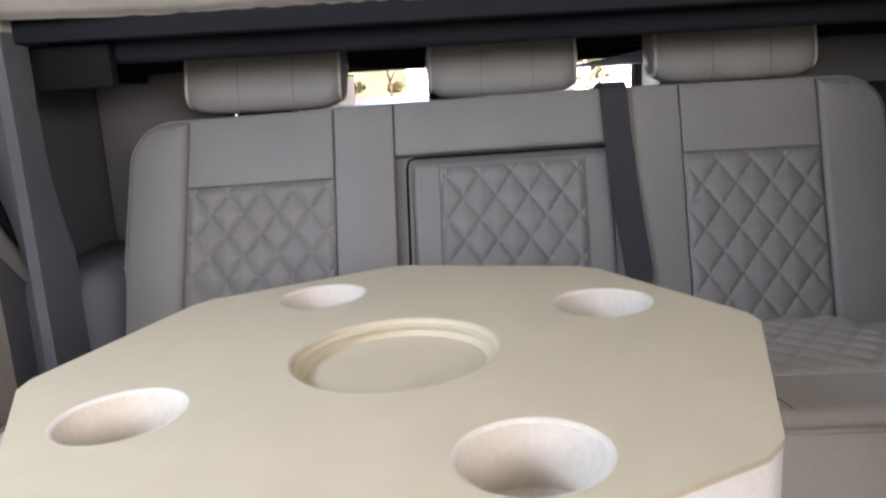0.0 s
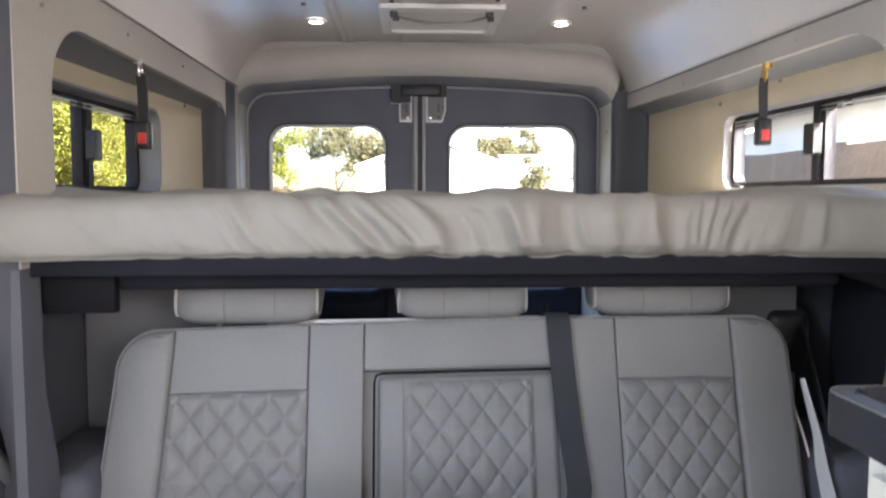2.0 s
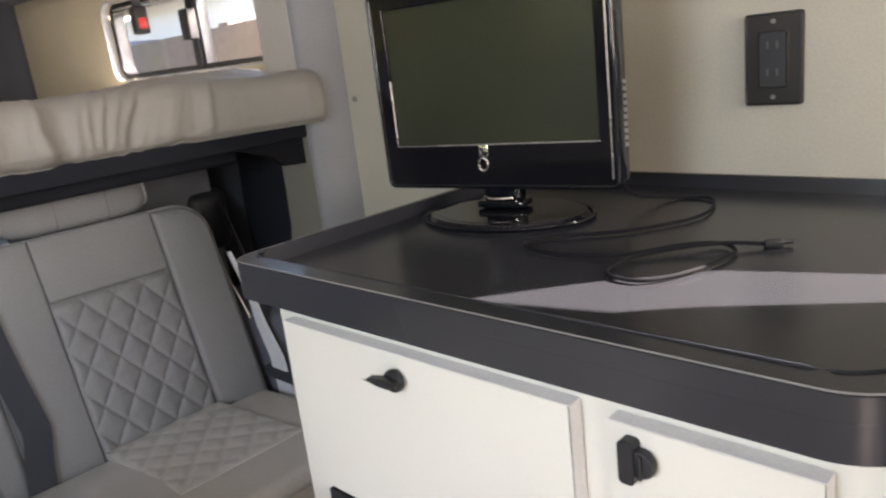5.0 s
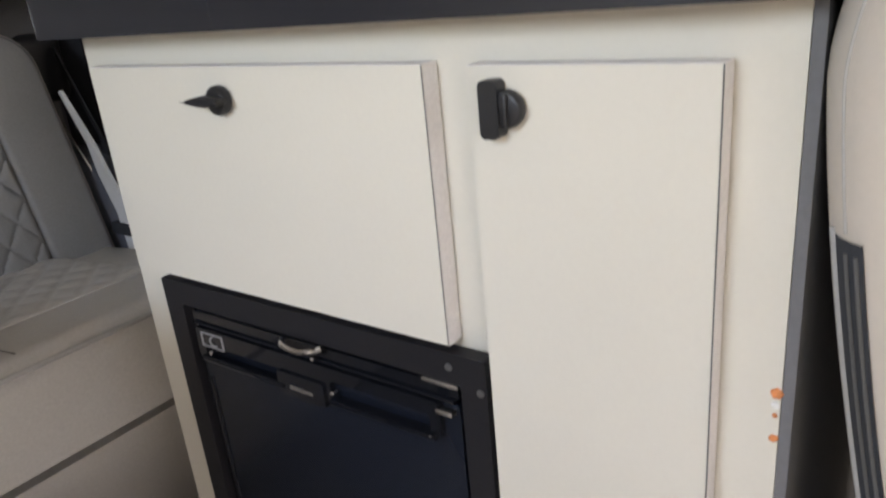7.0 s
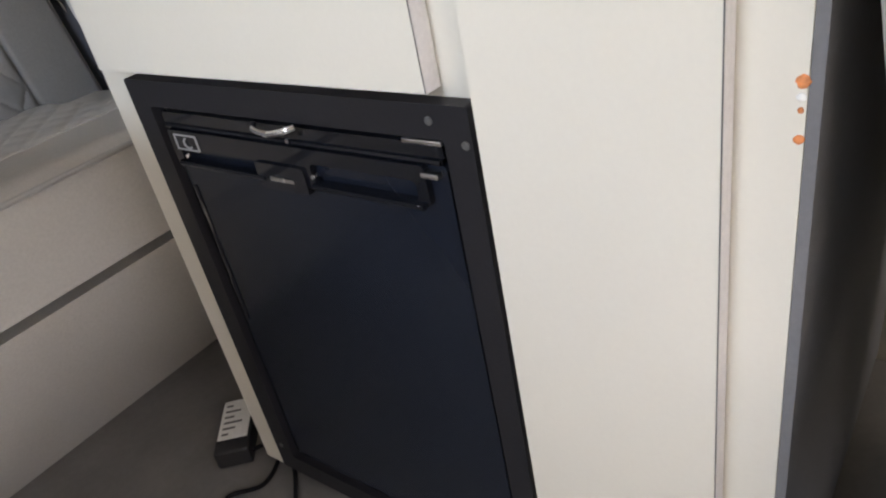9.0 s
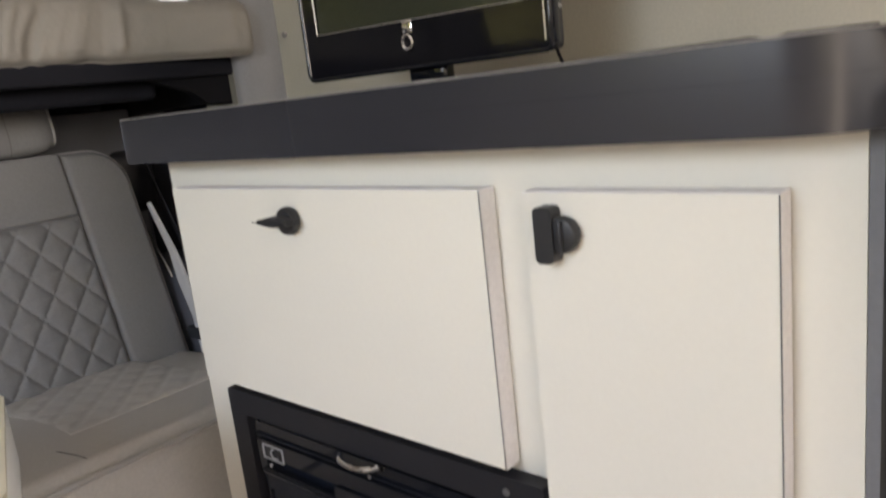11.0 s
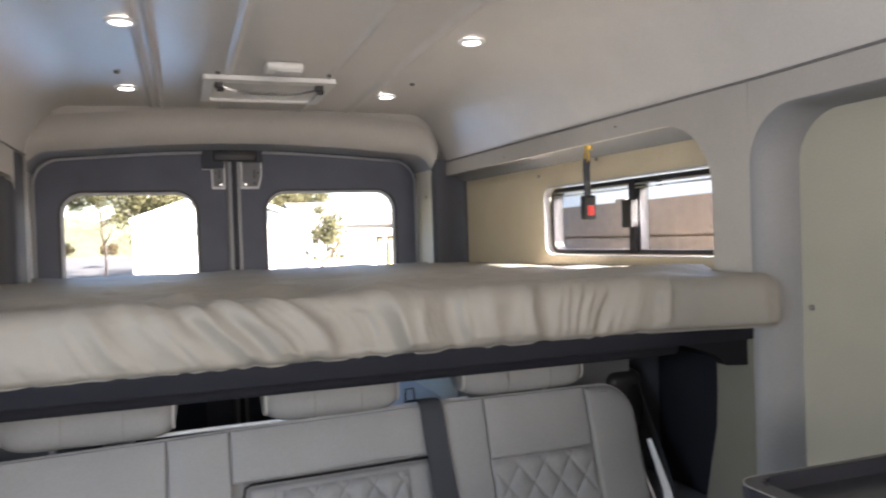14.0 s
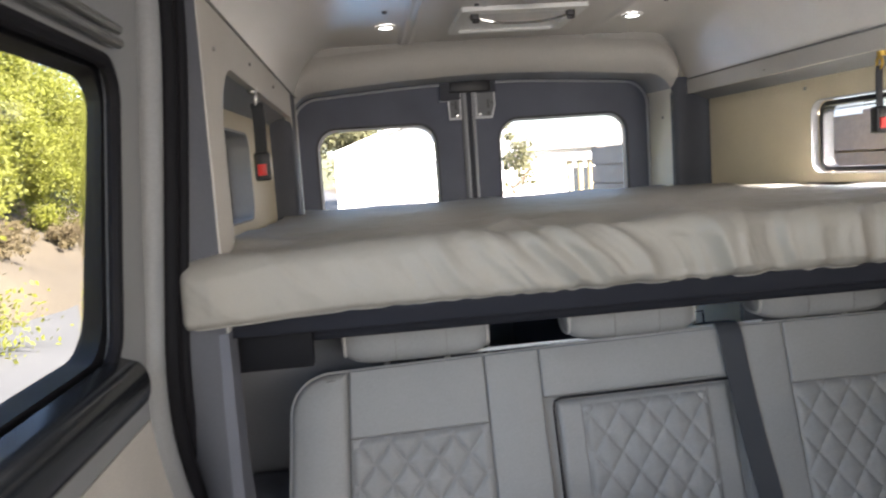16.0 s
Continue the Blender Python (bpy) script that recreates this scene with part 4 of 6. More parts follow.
back_panel(BX0, -0.5715, 0.0, BV, (0.01, 0.004, 0.004, 0.072), rnd=0.016, puff=0.004)
back_panel(-0.5700, -0.3065, 0.3575, BV)
back_panel(-0.3050, -0.1965, 0.0, BV)
back_panel(-0.1950, 0.2085, 0.392, BV)
back_panel(0.2100, 0.3155, 0.0, BV)
back_panel(0.3170, 0.5555, 0.3655, BV)
back_panel(0.5570, BX1, 0.0, BV, (0.004, 0.01, 0.072, 0.004), rnd=0.016, puff=0.004)
part("quilted_panel", quilt(-0.5695, 0.01, -0.3070, 0.3555, lambda u, v, h: back(u, v, h - 0.004)), LEATHER, shell, "diamond-quilted leather panel")
part("quilted_panel", quilt(0.3175, 0.01, 0.5550, 0.3635, lambda u, v, h: back(u, v, h - 0.004)), LEATHER, shell, "diamond-quilted leather panel")
arm = part("armrest", pillow(-0.169, 0.0, 0.196, 0.382, (0.01, 0.01, 0.012, 0.012), 0.014, 0.05, lambda u, v, d: back(u, v, d - 0.020), 0.001), LEATHER, bench, "folded-up centre armrest")
part("quilted_panel", quilt(-0.1165, 0.010, 0.144, 0.368, lambda u, v, h: back(u, v, h - 0.0182)), LEATHER, arm, "diamond-quilted leather panel")
# The shadow edge round the armrest, drawn as a black tube.
part("armrest_gap", tube([back(u, v, -0.012) for u, v in [(-0.1755, 0.0), (-0.1755, 0.368), (-0.172, 0.382), (-0.160, 0.3865), (0.19, 0.3865)]], 0.0024, 8), RUBBER, shell, "black tube as the shadow line round the armrest")
for u in (-0.118, 0.1455):
    part("seam", tube([back(u, v, -0.0195) for v in np.linspace(0.0, 0.374, 6)], 0.0011, 6), SEAM, arm, "dark stitched seam")
part("armrest_piping", tube([back(u, v, -0.031) for u, v in [(-0.170, 0.0), (-0.170, 0.36), (-0.165, 0.378), (-0.154, 0.383), (0.18, 0.383), (0.192, 0.378), (0.197, 0.36), (0.197, 0.0)]], 0.0030), LEATHER, arm, "pale piping")
outline = [(BX0, 0.0), (BX0, 0.2), (BX0, BV - 0.072)] + [(BX0 + 0.072 - 0.072 * math.cos(a), BV - 0.072 + 0.072 * math.sin(a)) for a in np.linspace(0.15, math.pi / 2, 8)]
outline += [(x, BV) for x in np.linspace(-0.5, 0.5, 6)] + [(BX1 - 0.072 + 0.072 * math.sin(a), BV - 0.072 + 0.072 * math.cos(a)) for a in np.linspace(0, math.pi / 2, 8)] + [(BX1, 0.2), (BX1, 0.0)]
part("edge_piping", tube([back(u, v, -0.018) for u, v in outline], 0.0042), LEATHER_PIPE, shell, "pale piping")
part("edge_piping", tube([back(u, v, -0.160) for u, v in outline], 0.0042), LEATHER_PIPE, shell, "pale piping")
for u, v0, v1 in ((-0.571, 0, BV), (-0.3058, 0, BV), (-0.1958, 0, BV), (0.2092, 0, BV), (0.3162, 0, BV), (0.5562, 0, BV)):
    part("seam", tube([back(u, v, -0.0075) for v in np.linspace(v0, v1, 6)], 0.0009, 6), SEAM, shell, "dark stitched seam")
for u0, u1, v in ((-0.570, -0.3065, 0.3565), (0.317, 0.5555, 0.3645)):
    part("seam", tube([back(u, v, -0.006) for u in np.linspace(u0, u1, 4)], 0.0010, 6), SEAM, shell, "dark stitched seam")


def headrest(x0, x1, z0, z1, y0):
    bm = bmesh.new()
    nx, na = 40, 28
    hx, cz, hz, hy = (x1 - x0) / 2, (z0 + z1) / 2, (z1 - z0) / 2, 0.052

    def pt(s, t):
        q = 2 * s - 1
        a = 2 * math.pi * t
        k = (1 - abs(q) ** 6) ** (1 / 3.5)
        c, d = math.cos(a), math.sin(a)
        sy = math.copysign(abs(c) ** 0.68, c)
        sz = math.copysign(abs(d) ** 0.68, d)
        z = cz + hz * (0.12 + 0.88 * k) * sz
        return Vector((x0 + hx + q * hx, y0 + hy + hy * (0.15 + 0.85 * k) * sy + 0.30 * (z - z0) - 0.004 * math.sin(q * 9) * 0.3, z))
    bm = sheet(nx, na, pt)
    bmesh.ops.holes_fill(bm, edges=[e for e in bm.edges if len(e.link_faces) == 1], sides=0)
    h = part("headrest", bm, LEATHER, bench, "wide padded leather headrest", angle=60)
    for f in (-0.93, -0.28, 0.38, 0.93):
        q = f
        k = (1 - abs(q) ** 6) ** (1 / 3.5)
        ring = []
        for i in range(28):
            a = 2 * math.pi * i / 28
            c, d = math.cos(a), math.sin(a)
            z = cz + hz * (0.12 + 0.88 * k) * math.copysign(abs(d) ** 0.68, d)
            ring.append((x0 + hx + q * hx, y0 + hy + hy * (0.15 + 0.85 * k) * math.copysign(abs(c) ** 0.68, c) + 0.30 * (z - z0), z))
        edge = abs(f) > 0.9
        part("headrest_piping" if edge else "headrest_seam", tube(ring, 0.0036 if edge else 0.0008, 6, closed=True), LEATHER_PIPE if edge else SEAM, h, "pale piping" if edge else "dark stitched seam")
    for fx in (0.3, 0.7):
        part("headrest_post", cyl((x0 + (x1 - x0) * fx, y0 + 0.05, z0 - 0.01), 0.006, 0.06, "z", 12), STEEL, h, "steel post")


headrest(-0.586, -0.282, 0.816, 0.962, 1.800)
headrest(-0.136, 0.145, 0.822, 0.962, 1.800)
headrest(0.268, 0.570, 0.828, 0.968, 1.800)

SO, SD, SN = Vector((0, 1.225, 0.466)), Vector((0, 0.994, -0.105)), Vector((0, 0.105, 0.994))


def seat(u, v, h=0.0):
    return SO + Vector((u, 0, 0)) + SD * v + SN * h


# Cushion, seat panels and skirt carry the lightened leather in place of light.
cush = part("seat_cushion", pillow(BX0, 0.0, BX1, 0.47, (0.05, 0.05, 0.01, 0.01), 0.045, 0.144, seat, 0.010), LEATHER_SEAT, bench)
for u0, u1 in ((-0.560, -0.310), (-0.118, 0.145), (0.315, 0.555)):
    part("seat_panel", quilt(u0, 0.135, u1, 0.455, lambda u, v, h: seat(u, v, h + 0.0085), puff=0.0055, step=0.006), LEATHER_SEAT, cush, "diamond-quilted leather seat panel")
part("seat_piping", tube([seat(u, v, -0.016) for u, v in ((BX0, 0.3), (BX0, 0.05), (BX0 + 0.015, 0.012), (BX0 + 0.05, -0.001), (BX1 - 0.05, -0.001), (BX1 - 0.015, 0.012), (BX1, 0.05), (BX1, 0.3))], 0.004), LEATHER_PIPE, cush, "pale piping")
for u in (-0.3, 0.0, 0.28):
    part("seam", tube([seat(u + 0.02 * k, 0.095 - 0.11 * k, 0.0045 - 0.012 * k * k) for k in np.linspace(0, 0.6, 6)], 0.0008, 6), SEAM, cush, "dark stitched seam")


def base_point(s, t):
    x = BX0 + 0.005 + (BX1 - BX0 - 0.01) * s
    z = 0.300 * (1 - t)
    y = 1.228 + 0.167 * t ** 1.3
    return Vector((x, y, z))


bb = sheet(40, 30, base_point)
bext = bmesh.ops.extrude_edge_only(bb, edges=[e for e in bb.edges if len(e.link_faces) == 1])
bmesh.ops.translate(bb, vec=(0, 0.22, 0), verts=[g for g in bext["geom"] if isinstance(g, bmesh.types.BMVert)])
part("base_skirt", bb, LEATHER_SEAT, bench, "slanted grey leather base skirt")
# A black box puts the shade into the gap between cushion and skirt.
part("base_gap", box(BX0 + 0.02, BX1 - 0.02, 1.275, 1.66, 0.270, 0.335, 0.003), RUBBER, bench, "black box that darkens the gap below the cushion")
part("side_plate", plate([(1.585, 0.30), (1.655, 0.30), (1.676, 0.474), (1.709, 0.548), (1.722, 0.608), (1.777, 0.705), (1.768, 0.708), (1.701, 0.612), (1.674, 0.556), (1.627, 0.483)], [], 0.0, 0.006, lambda u, v, d: Vector((0.690 + d, u, v))), WHITE_METAL, bench, "bright pale metal side plate")

# Added white tube: draws the rear window's light along the backrest's top edge.
part("top_rail", tube([(x, 1.862, 0.8185 + 0.009 * x) for x in np.linspace(-0.36, 0.30, 20)], 0.0040, 8), WHITE_METAL, bench, "thin pale tube for the window-lit top edge of the backrest")
part("strap_band", box(0.684, 0.700, 1.59, 1.70, 0.428, 0.452, 0.003), STRAP, bench, "black strap round the side plate")

# lap and shoulder belt over the backrest
belt = thing("seat_belt", (0.2, 1.78, 0.82), "charcoal webbing seat belt hanging over the bench backrest", "seat belt")
bp = [back(0.196, BV + 0.015, -0.10), back(0.196, BV + 0.013, -0.03), back(0.197, BV - 0.004, 0.010), back(0.200, 0.40, 0.014), back(0.209, 0.28, 0.014), back(0.219, 0.19, 0.014), back(0.221, 0.15, 0.017), back(0.212, 0.11, 0.014), back(0.200, 0.05, 0.016), back(0.195, 0.02, 0.03)]
part("webbing", ribbon(smooth_path(bp, 6), (1, 0.0, 0.0), 0.048, 0.0024), STRAP, belt)
part("guide_loop", tube([(0.176, 1.915, 0.818), (0.178, 1.915, 0.842), (0.194, 1.912, 0.844), (0.196, 1.910, 0.818)], 0.0022), BLACK, belt, "small black wire guide loop")

tower = thing("belt_tower", (0.80, 2.05, 0.0), "black belt reel tower with a grey cover beside the bench", "belt reel")
part("tower_post", join(box(0.745, 0.825, 2.03, 2.10, 0.0, 0.74, 0.01)), CHAR_MID, tower)
part("reel_cover", box(0.725, 0.835, 1.985, 2.11, 0.66, 0.815, 0.028, 4), BLACK, tower, "black plastic reel cover")
part("belt_strip", ribbon([(0.80, 1.97, 0.78), (0.765, 1.80, 0.60), (0.735, 1.70, 0.40), (0.72, 1.66, 0.30)], (0.35, 1, 0), 0.045, 0.003), STRAP, tower, "grey belt webbing")
part("belt_anchor", ribbon([(0.716, 1.93, 0.74), (0.712, 1.80, 0.58), (0.706, 1.70, 0.45), (0.702, 1.63, 0.34)], (0.2, 1, 0.2), 0.030, 0.004), ANCHOR, tower, "bright metal anchor strap")
part("anchor_band", box(0.690, 0.735, 1.64, 1.72, 0.425, 0.437, 0.002), BLACK, tower, "black band")


def bolster_pt(s, t):
    z = 0.02 + 0.88 * t
    y = 1.63 + 0.36 * s
    b = 0.055 * math.sin(math.pi * min(1, s * 1.02)) ** 0.6 * (0.35 + 0.65 * math.exp(-((z - 0.74) / 0.17) ** 2))
    return Vector((0.880 - b, y, z))


tagged(part("side_bolster", sheet(16, 30, bolster_pt), BLACKCARPET), "dark padded side cover below the bed", "side cover", kind="structure")

# ---- octagonal table ----
TC, TR, TZ, TILT_X = Vector((-0.130, 1.021)), 0.293, 0.637, 0.027
TA = radians(4.6)
table = thing("table", (TC.x, TC.y, 0.0), "pale octagonal camper table with four cup holes and a centre well", "table")


def octagon(r, n_round=3, rad=0.012):
    out = []
    for k in range(8):
        a = TA + k * math.pi / 4
        for j in range(n_round):
            b = a + (j - 1) * rad / r
            out.append((TC.x + r * math.cos(b) * (1 if j == 1 else 0.999), TC.y + r * math.sin(b) * (1 if j == 1 else 0.999)))
    return out


def circle(c, r, n=40):
    return [(c[0] + r * math.cos(2 * math.pi * i / n), c[1] + r * math.sin(2 * math.pi * i / n)) for i in range(n)]


def tz(x):
    """Height of the tabletop, which leans a little to one side."""
    return TZ + TILT_X * (x - TC.x)


CUPS = [(TC.x + 0.204 * math.cos(radians(a)), TC.y + 0.204 * math.sin(radians(a))) for a in (27.2, 117.2, 207.2, 297.2)]
CUP_R, WELL_R = 0.043, 0.082
holes = [circle(c, CUP_R + 0.0028) for c in CUPS] + [circle(TC, WELL_R + 0.0028)]
top = part("tabletop", plate(octagon(TR), holes, 0.0, -0.004, lambda u, v, d: Vector((u, v, tz(u) + d))), BEECH, table)
part("edge_band", plate(octagon(TR - 0.0005), [octagon(TR - 0.012)], -0.0041, -0.062, lambda u, v, d: Vector((u, v, tz(u) + d))), WHITE, table, "white edge band")
part("underside", plate(octagon(TR - 0.013), [circle(c, CUP_R + 0.02) for c in CUPS], -0.050, -0.060, lambda u, v, d: Vector((u, v, tz(u) + d))), WHITE, table)


def bowl(c, r, depth, wall, round_=0.006):
    prof = [(r + 0.003, 0.0), (r + 0.001, -0.0004), (r - 0.001, -0.002), (r - 0.001, -depth + round_ * 2), (r - wall * 0.5, -depth + round_), (r - wall, -depth), (0.0005, -depth)]
    prof = prof[:3] + [(r - 0.0015 * k, -0.003 + (-depth + round_ * 2 + 0.003) * k / 4) for k in range(1, 5)] + prof[4:]
    return sheet(40, len(prof) - 1, lambda s, t: Vector((c[0] + prof[round(t * (len(prof) - 1))][0] * math.cos(2 * math.pi * s), c[1] + prof[round(t * (len(prof) - 1))][0] * math.sin(2 * math.pi * s), tz(c[0] + prof[round(t * (len(prof) - 1))][0] * math.cos(2 * math.pi * s)) + prof[round(t * (len(prof) - 1))][1])))


for c in CUPS:
    cup = part("cup_holder", bowl(c, CUP_R, 0.050, 0.006), CUPWHITE, table, "recessed cup holder")
    part("cup_base", cyl((c[0], c[1], tz(c[0]) - 0.0485), CUP_R - 0.012, 0.002, "z", 32), mat("amber_liner", (0.45, 0.30, 0.13), 0.5) if c is CUPS[0] else bpy.data.materials["amber_liner"], cup, "amber base liner")
part("centre_well", bowl(TC, WELL_R, 0.014, 0.008, 0.004), BEECH, table, "shallow round well")
part("leg", cyl((TC.x, TC.y, 0.30), 0.028, 0.55, "z", 24), STEEL, table, "steel pedestal leg")
part("foot_plate", cyl((TC.x, TC.y, 0.008), 0.11, 0.016, "z", 32, bev=0.004), STEEL, table, "round steel foot plate")
part("leg_socket", cyl((TC.x, TC.y, TZ - 0.072), 0.06, 0.024, "z", 28, bev=0.004), STEEL, table, "steel leg socket")

# ---- kitchen cabinet, fridge, countertop ----
CX = 0.375
cab = thing("kitchen_cabinet", (0.62, 0.73, 0.0), "cream laminate kitchen cabinet with two flush doors beside the fridge", "cabinet")
part("face_frame", plate([(0.406, 0.018), (1.068, 0.018), (1.068, 0.825), (0.406, 0.825)], [[(0.612, 0.057), (0.994, 0.057), (0.994, 0.572), (0.612, 0.572)], [(0.638, 0.612), (1.02, 0.612), (1.02, 0.785), (0.638, 0.785)]],
                          0.0, 0.018, lambda u, v, d: Vector((CX + d, u, v))), CREAM, cab)
part("side_panel", box(CX + 0.0, 0.905, 0.399, 0.4055, 0.018, 0.825), TRIM_LOW, cab, "dark grey side panel")
part("side_panel", box(CX + 0.0185, 0.905, 1.050, 1.068, 0.018, 0.825), CREAM, cab)
part("bottom_panel", box(CX + 0.03, 0.905, 0.411, 1.05, 0.035, 0.053), CREAM, cab)
part("plinth", box(CX + 0.03, 0.90, 0.415, 1.06, 0.0, 0.0175), BLACK, cab)


def cab_door(y0, y1, z0, z1):
    d = part("door", plate(rr(y0, z0, y1, z1, 0.001), [], 0.0, 0.017, lambda u, v, d: Vector((0.357 + d, u, v))), CREAM, cab)
    rim_ = [(y0, z0), (y1, z0), (y1, z1), (y0, z1)]
    part("edge_band", plate([(y0 - 0.0006, z0 - 0.0006), (y1 + 0.0006, z0 - 0.0006), (y1 + 0.0006, z1 + 0.0006), (y0 - 0.0006, z1 + 0.0006)], [rim_], 0.0008, 0.0168, lambda u, v, d: Vector((0.357 + d, u, v))), CREAM_EDGE, d, "edge band, paler for the light from the front")
    part("edge_joint", tube([(0.3568, y0 - 0.0002, z0), (0.3568, y0 - 0.0002, (z0 + z1) / 2), (0.3568, y0 - 0.0002, z1)], 0.00045, 6), INK, d, "thin dark glue line")
    return d


d1 = cab_door(0.633, 1.036, 0.590, 0.796)
d2 = cab_door(0.4415, 0.597, 0.070, 0.795)
kn = part("turn_knob", cyl((0.3515, 0.840, 0.770), 0.0122, 0.010, "x", 28, bev=0.003), BLACK, d1, "black turn latch")
lever = plate([(0.824, 0.769), (0.832, 0.767), (0.848, 0.7665), (0.868, 0.769), (0.868, 0.7715), (0.848, 0.7755), (0.832, 0.7750), (0.824, 0.773)], [], 0.0, 0.012, lambda u, v, d: Vector((0.336 + d, u, v)))
bmesh.ops.bevel(lever, geom=lever.edges[:], offset=0.0015, segments=2, affect="EDGES")
part("lever", lever, BLACK, kn, "black lever")
lat = part("push_latch", plate(rr(0.5695, 0.752, 0.583, 0.788, 0.004), [], 0.0, 0.011, lambda u, v, d: Vector((0.3455 + d, u, v))), BLACK, d2, "black push latch")
part("latch_button", cyl((0.352, 0.5665, 0.770), 0.0118, 0.010, "x", 28, bev=0.003), BLACK, lat, "round black button")
part("latch_tab", box(0.3435, 0.3475, 0.5625, 0.5655, 0.760, 0.780, 0.001), BLACK, lat)
for z, r, m in ((0.603, 0.0036, ORANGE), (0.595, 0.0026, WHITE), (0.588, 0.0018, ORANGE), (0.572, 0.0027, ORANGE)):
    bm = bmesh.new()
    bmesh.ops.create_icosphere(bm, subdivisions=2, radius=r)
    for v in bm.verts:
        v.co *= 1 + 0.35 * noise.noise(v.co * 400 + Vector((z * 90, 0, 0)))
        v.co.x *= 0.4
    part("chipped_spot", moved(bm, pose(CX, 0.4085, z)), m, cab, "orange chipped spot on the edge" if m is ORANGE else "white chipped spot on the edge")

top_out = rr(0.335, 0.386, 0.908, 1.098, (0.055, 0.01, 0.01, 0.028), 10)
top_in = rr(0.360, 0.405, 0.897, 1.086, (0.049, 0.01, 0.01, 0.022), 10)
worktop = thing("countertop", (0.62, 0.74, 0.825), "charcoal laminate countertop with a raised rim", "countertop")
part("slab", plate(top_out, [], 0.0, 0.0265, lambda u, v, d: Vector((u, v, 0.8255 + d))), COUNTER, worktop)
rim = plate(top_out, [top_in], 0.0266, 0.0455, lambda u, v, d: Vector((u, v, 0.8255 + d)))
bmesh.ops.bevel(rim, geom=[e for e in rim.edges if len(e.link_faces) == 2 and e.calc_face_angle(0) > 1.2 and all(abs(v.co.z - 0.871) < 0.001 for v in e.verts)], offset=0.0018, segments=2, affect="EDGES")
# The rim's edge highlight, laid on as a thin lighter grey tube.
part("edge_line", tube([(u, v, 0.8706) for u, v in rr(0.3362, 0.3872, 0.9068, 1.0968, (0.054, 0.009, 0.009, 0.027), 10)], 0.0007, 6, closed=True), CAPGREY, worktop, "thin pale line as the rim's edge highlight")
part("rim", rim, COUNTER, worktop, "raised rounded rim")

fridge = thing("fridge", (0.40, 0.80, 0.06), "built-in black compact fridge with a satin frame", "fridge")
part("frame", plate(rr(0.603, 0.047, 1.004, 0.582, 0.003), [rr(0.627, 0.075, 0.976, 0.556, 0.003)], 0.0, 0.014, lambda u, v, d: Vector((0.359 + d, u, v))), FRAME, fridge, "satin black flush frame")
part("recess", plate(rr(0.6265, 0.0745, 0.9765, 0.5565, 0.003), [], 0.028, 0.40, lambda u, v, d: Vector((0.359 + d, u, v))), RUBBER, fridge, "black body")
fd = part("door", plate(rr(0.634, 0.083, 0.969, 0.535, 0.008), [], 0.006, 0.027, lambda u, v, d: Vector((0.359 + d, u, v))), FRIDGE, fridge, "black door panel")
part("header_strip", plate(rr(0.633, 0.538, 0.968, 0.550, 0.003), [], 0.004, 0.027, lambda u, v, d: Vector((0.359 + d, u, v))), GLOSS, fridge, "glossy top strip")
part("strip_edge", tube([Vector((0.3625, y, 0.5365)) for y in (0.636, 0.80, 0.966)], 0.0025), GLOSS, fd)
band = part("handle_band", plate(rr(0.650, 0.500, 0.962, 0.534, 0.004), [rr(0.832, 0.503, 0.950, 0.516, 0.004), rr(0.660, 0.504, 0.772, 0.521, 0.005)], -0.001, 0.0055, lambda u, v, d: Vector((0.359 + d, u, v))), GLOSS, fd, "glossy handle band with two grips")
part("grip", tube([Vector((0.357, y, 0.5005)) for y in (0.655, 0.70, 0.772)], 0.003), GLOSS, band)
part("grip", tube([Vector((0.357, y, 0.5005)) for y in (0.832, 0.90, 0.955)], 0.003), GLOSS, band)
part("mark_tab", plate(rr(0.779, 0.491, 0.840, 0.516, 0.003), [], -0.0035, 0.004, lambda u, v, d: Vector((0.359 + d, u, v))), GLOSS, fd, "glossy tab between the grips")
for y, z in ((0.938, 0.510), (0.767, 0.511)):
    part("latch_pin", cyl((0.357, y, z), 0.0022, 0.006, "x", 12, bev=0.0006), CHROME, fd, "small chrome pin")
part("maker_mark", box(0.3545, 0.3558, 0.793, 0.823, 0.5005, 0.5040), STEEL, fd, "small silver maker mark")
badge = part("badge", plate(rr(0.918, 0.515, 0.952, 0.531, 0.001), [rr(0.9195, 0.5163, 0.9505, 0.5297, 0.001)], -0.0025, -0.0012, lambda u, v, d: Vector((0.359 + d, u, v))), BADGE, fd, "small pale symbol badge")
part("badge_mark", tube([Vector((0.3565, 0.932 + 0.006 * math.cos(a), 0.523 + 0.005 * math.sin(a))) for a in np.linspace(-2.4, 1.4, 10)], 0.0010, 6), BADGE, badge)
part("catch", tube(smooth_path([(0.356, 0.824, 0.5525), (0.349, 0.816, 0.5515), (0.348, 0.80, 0.549), (0.349, 0.782, 0.5520), (0.356, 0.773, 0.554)], 5), 0.0028), CHROME, fridge, "chrome catch")
part("hinge_cover", box(0.357, 0.372, 0.629, 0.664, 0.5515, 0.5555, 0.001), STEEL, fridge, "bare metal hinge cover")
part("hinge_block", box(0.3555, 0.366, 0.636, 0.652, 0.5255, 0.5300, 0.001), STEEL, fridge, "bare metal hinge block")
part("grip_end", box(0.3545, 0.3575, 0.657, 0.661, 0.4985, 0.5025, 0.0008), STEEL, band, "small bright end cap")
part("catch_lug", box(0.3535, 0.3570, 0.783, 0.787, 0.5395, 0.5435, 0.0008), CHROME, fridge, "small chrome lug")
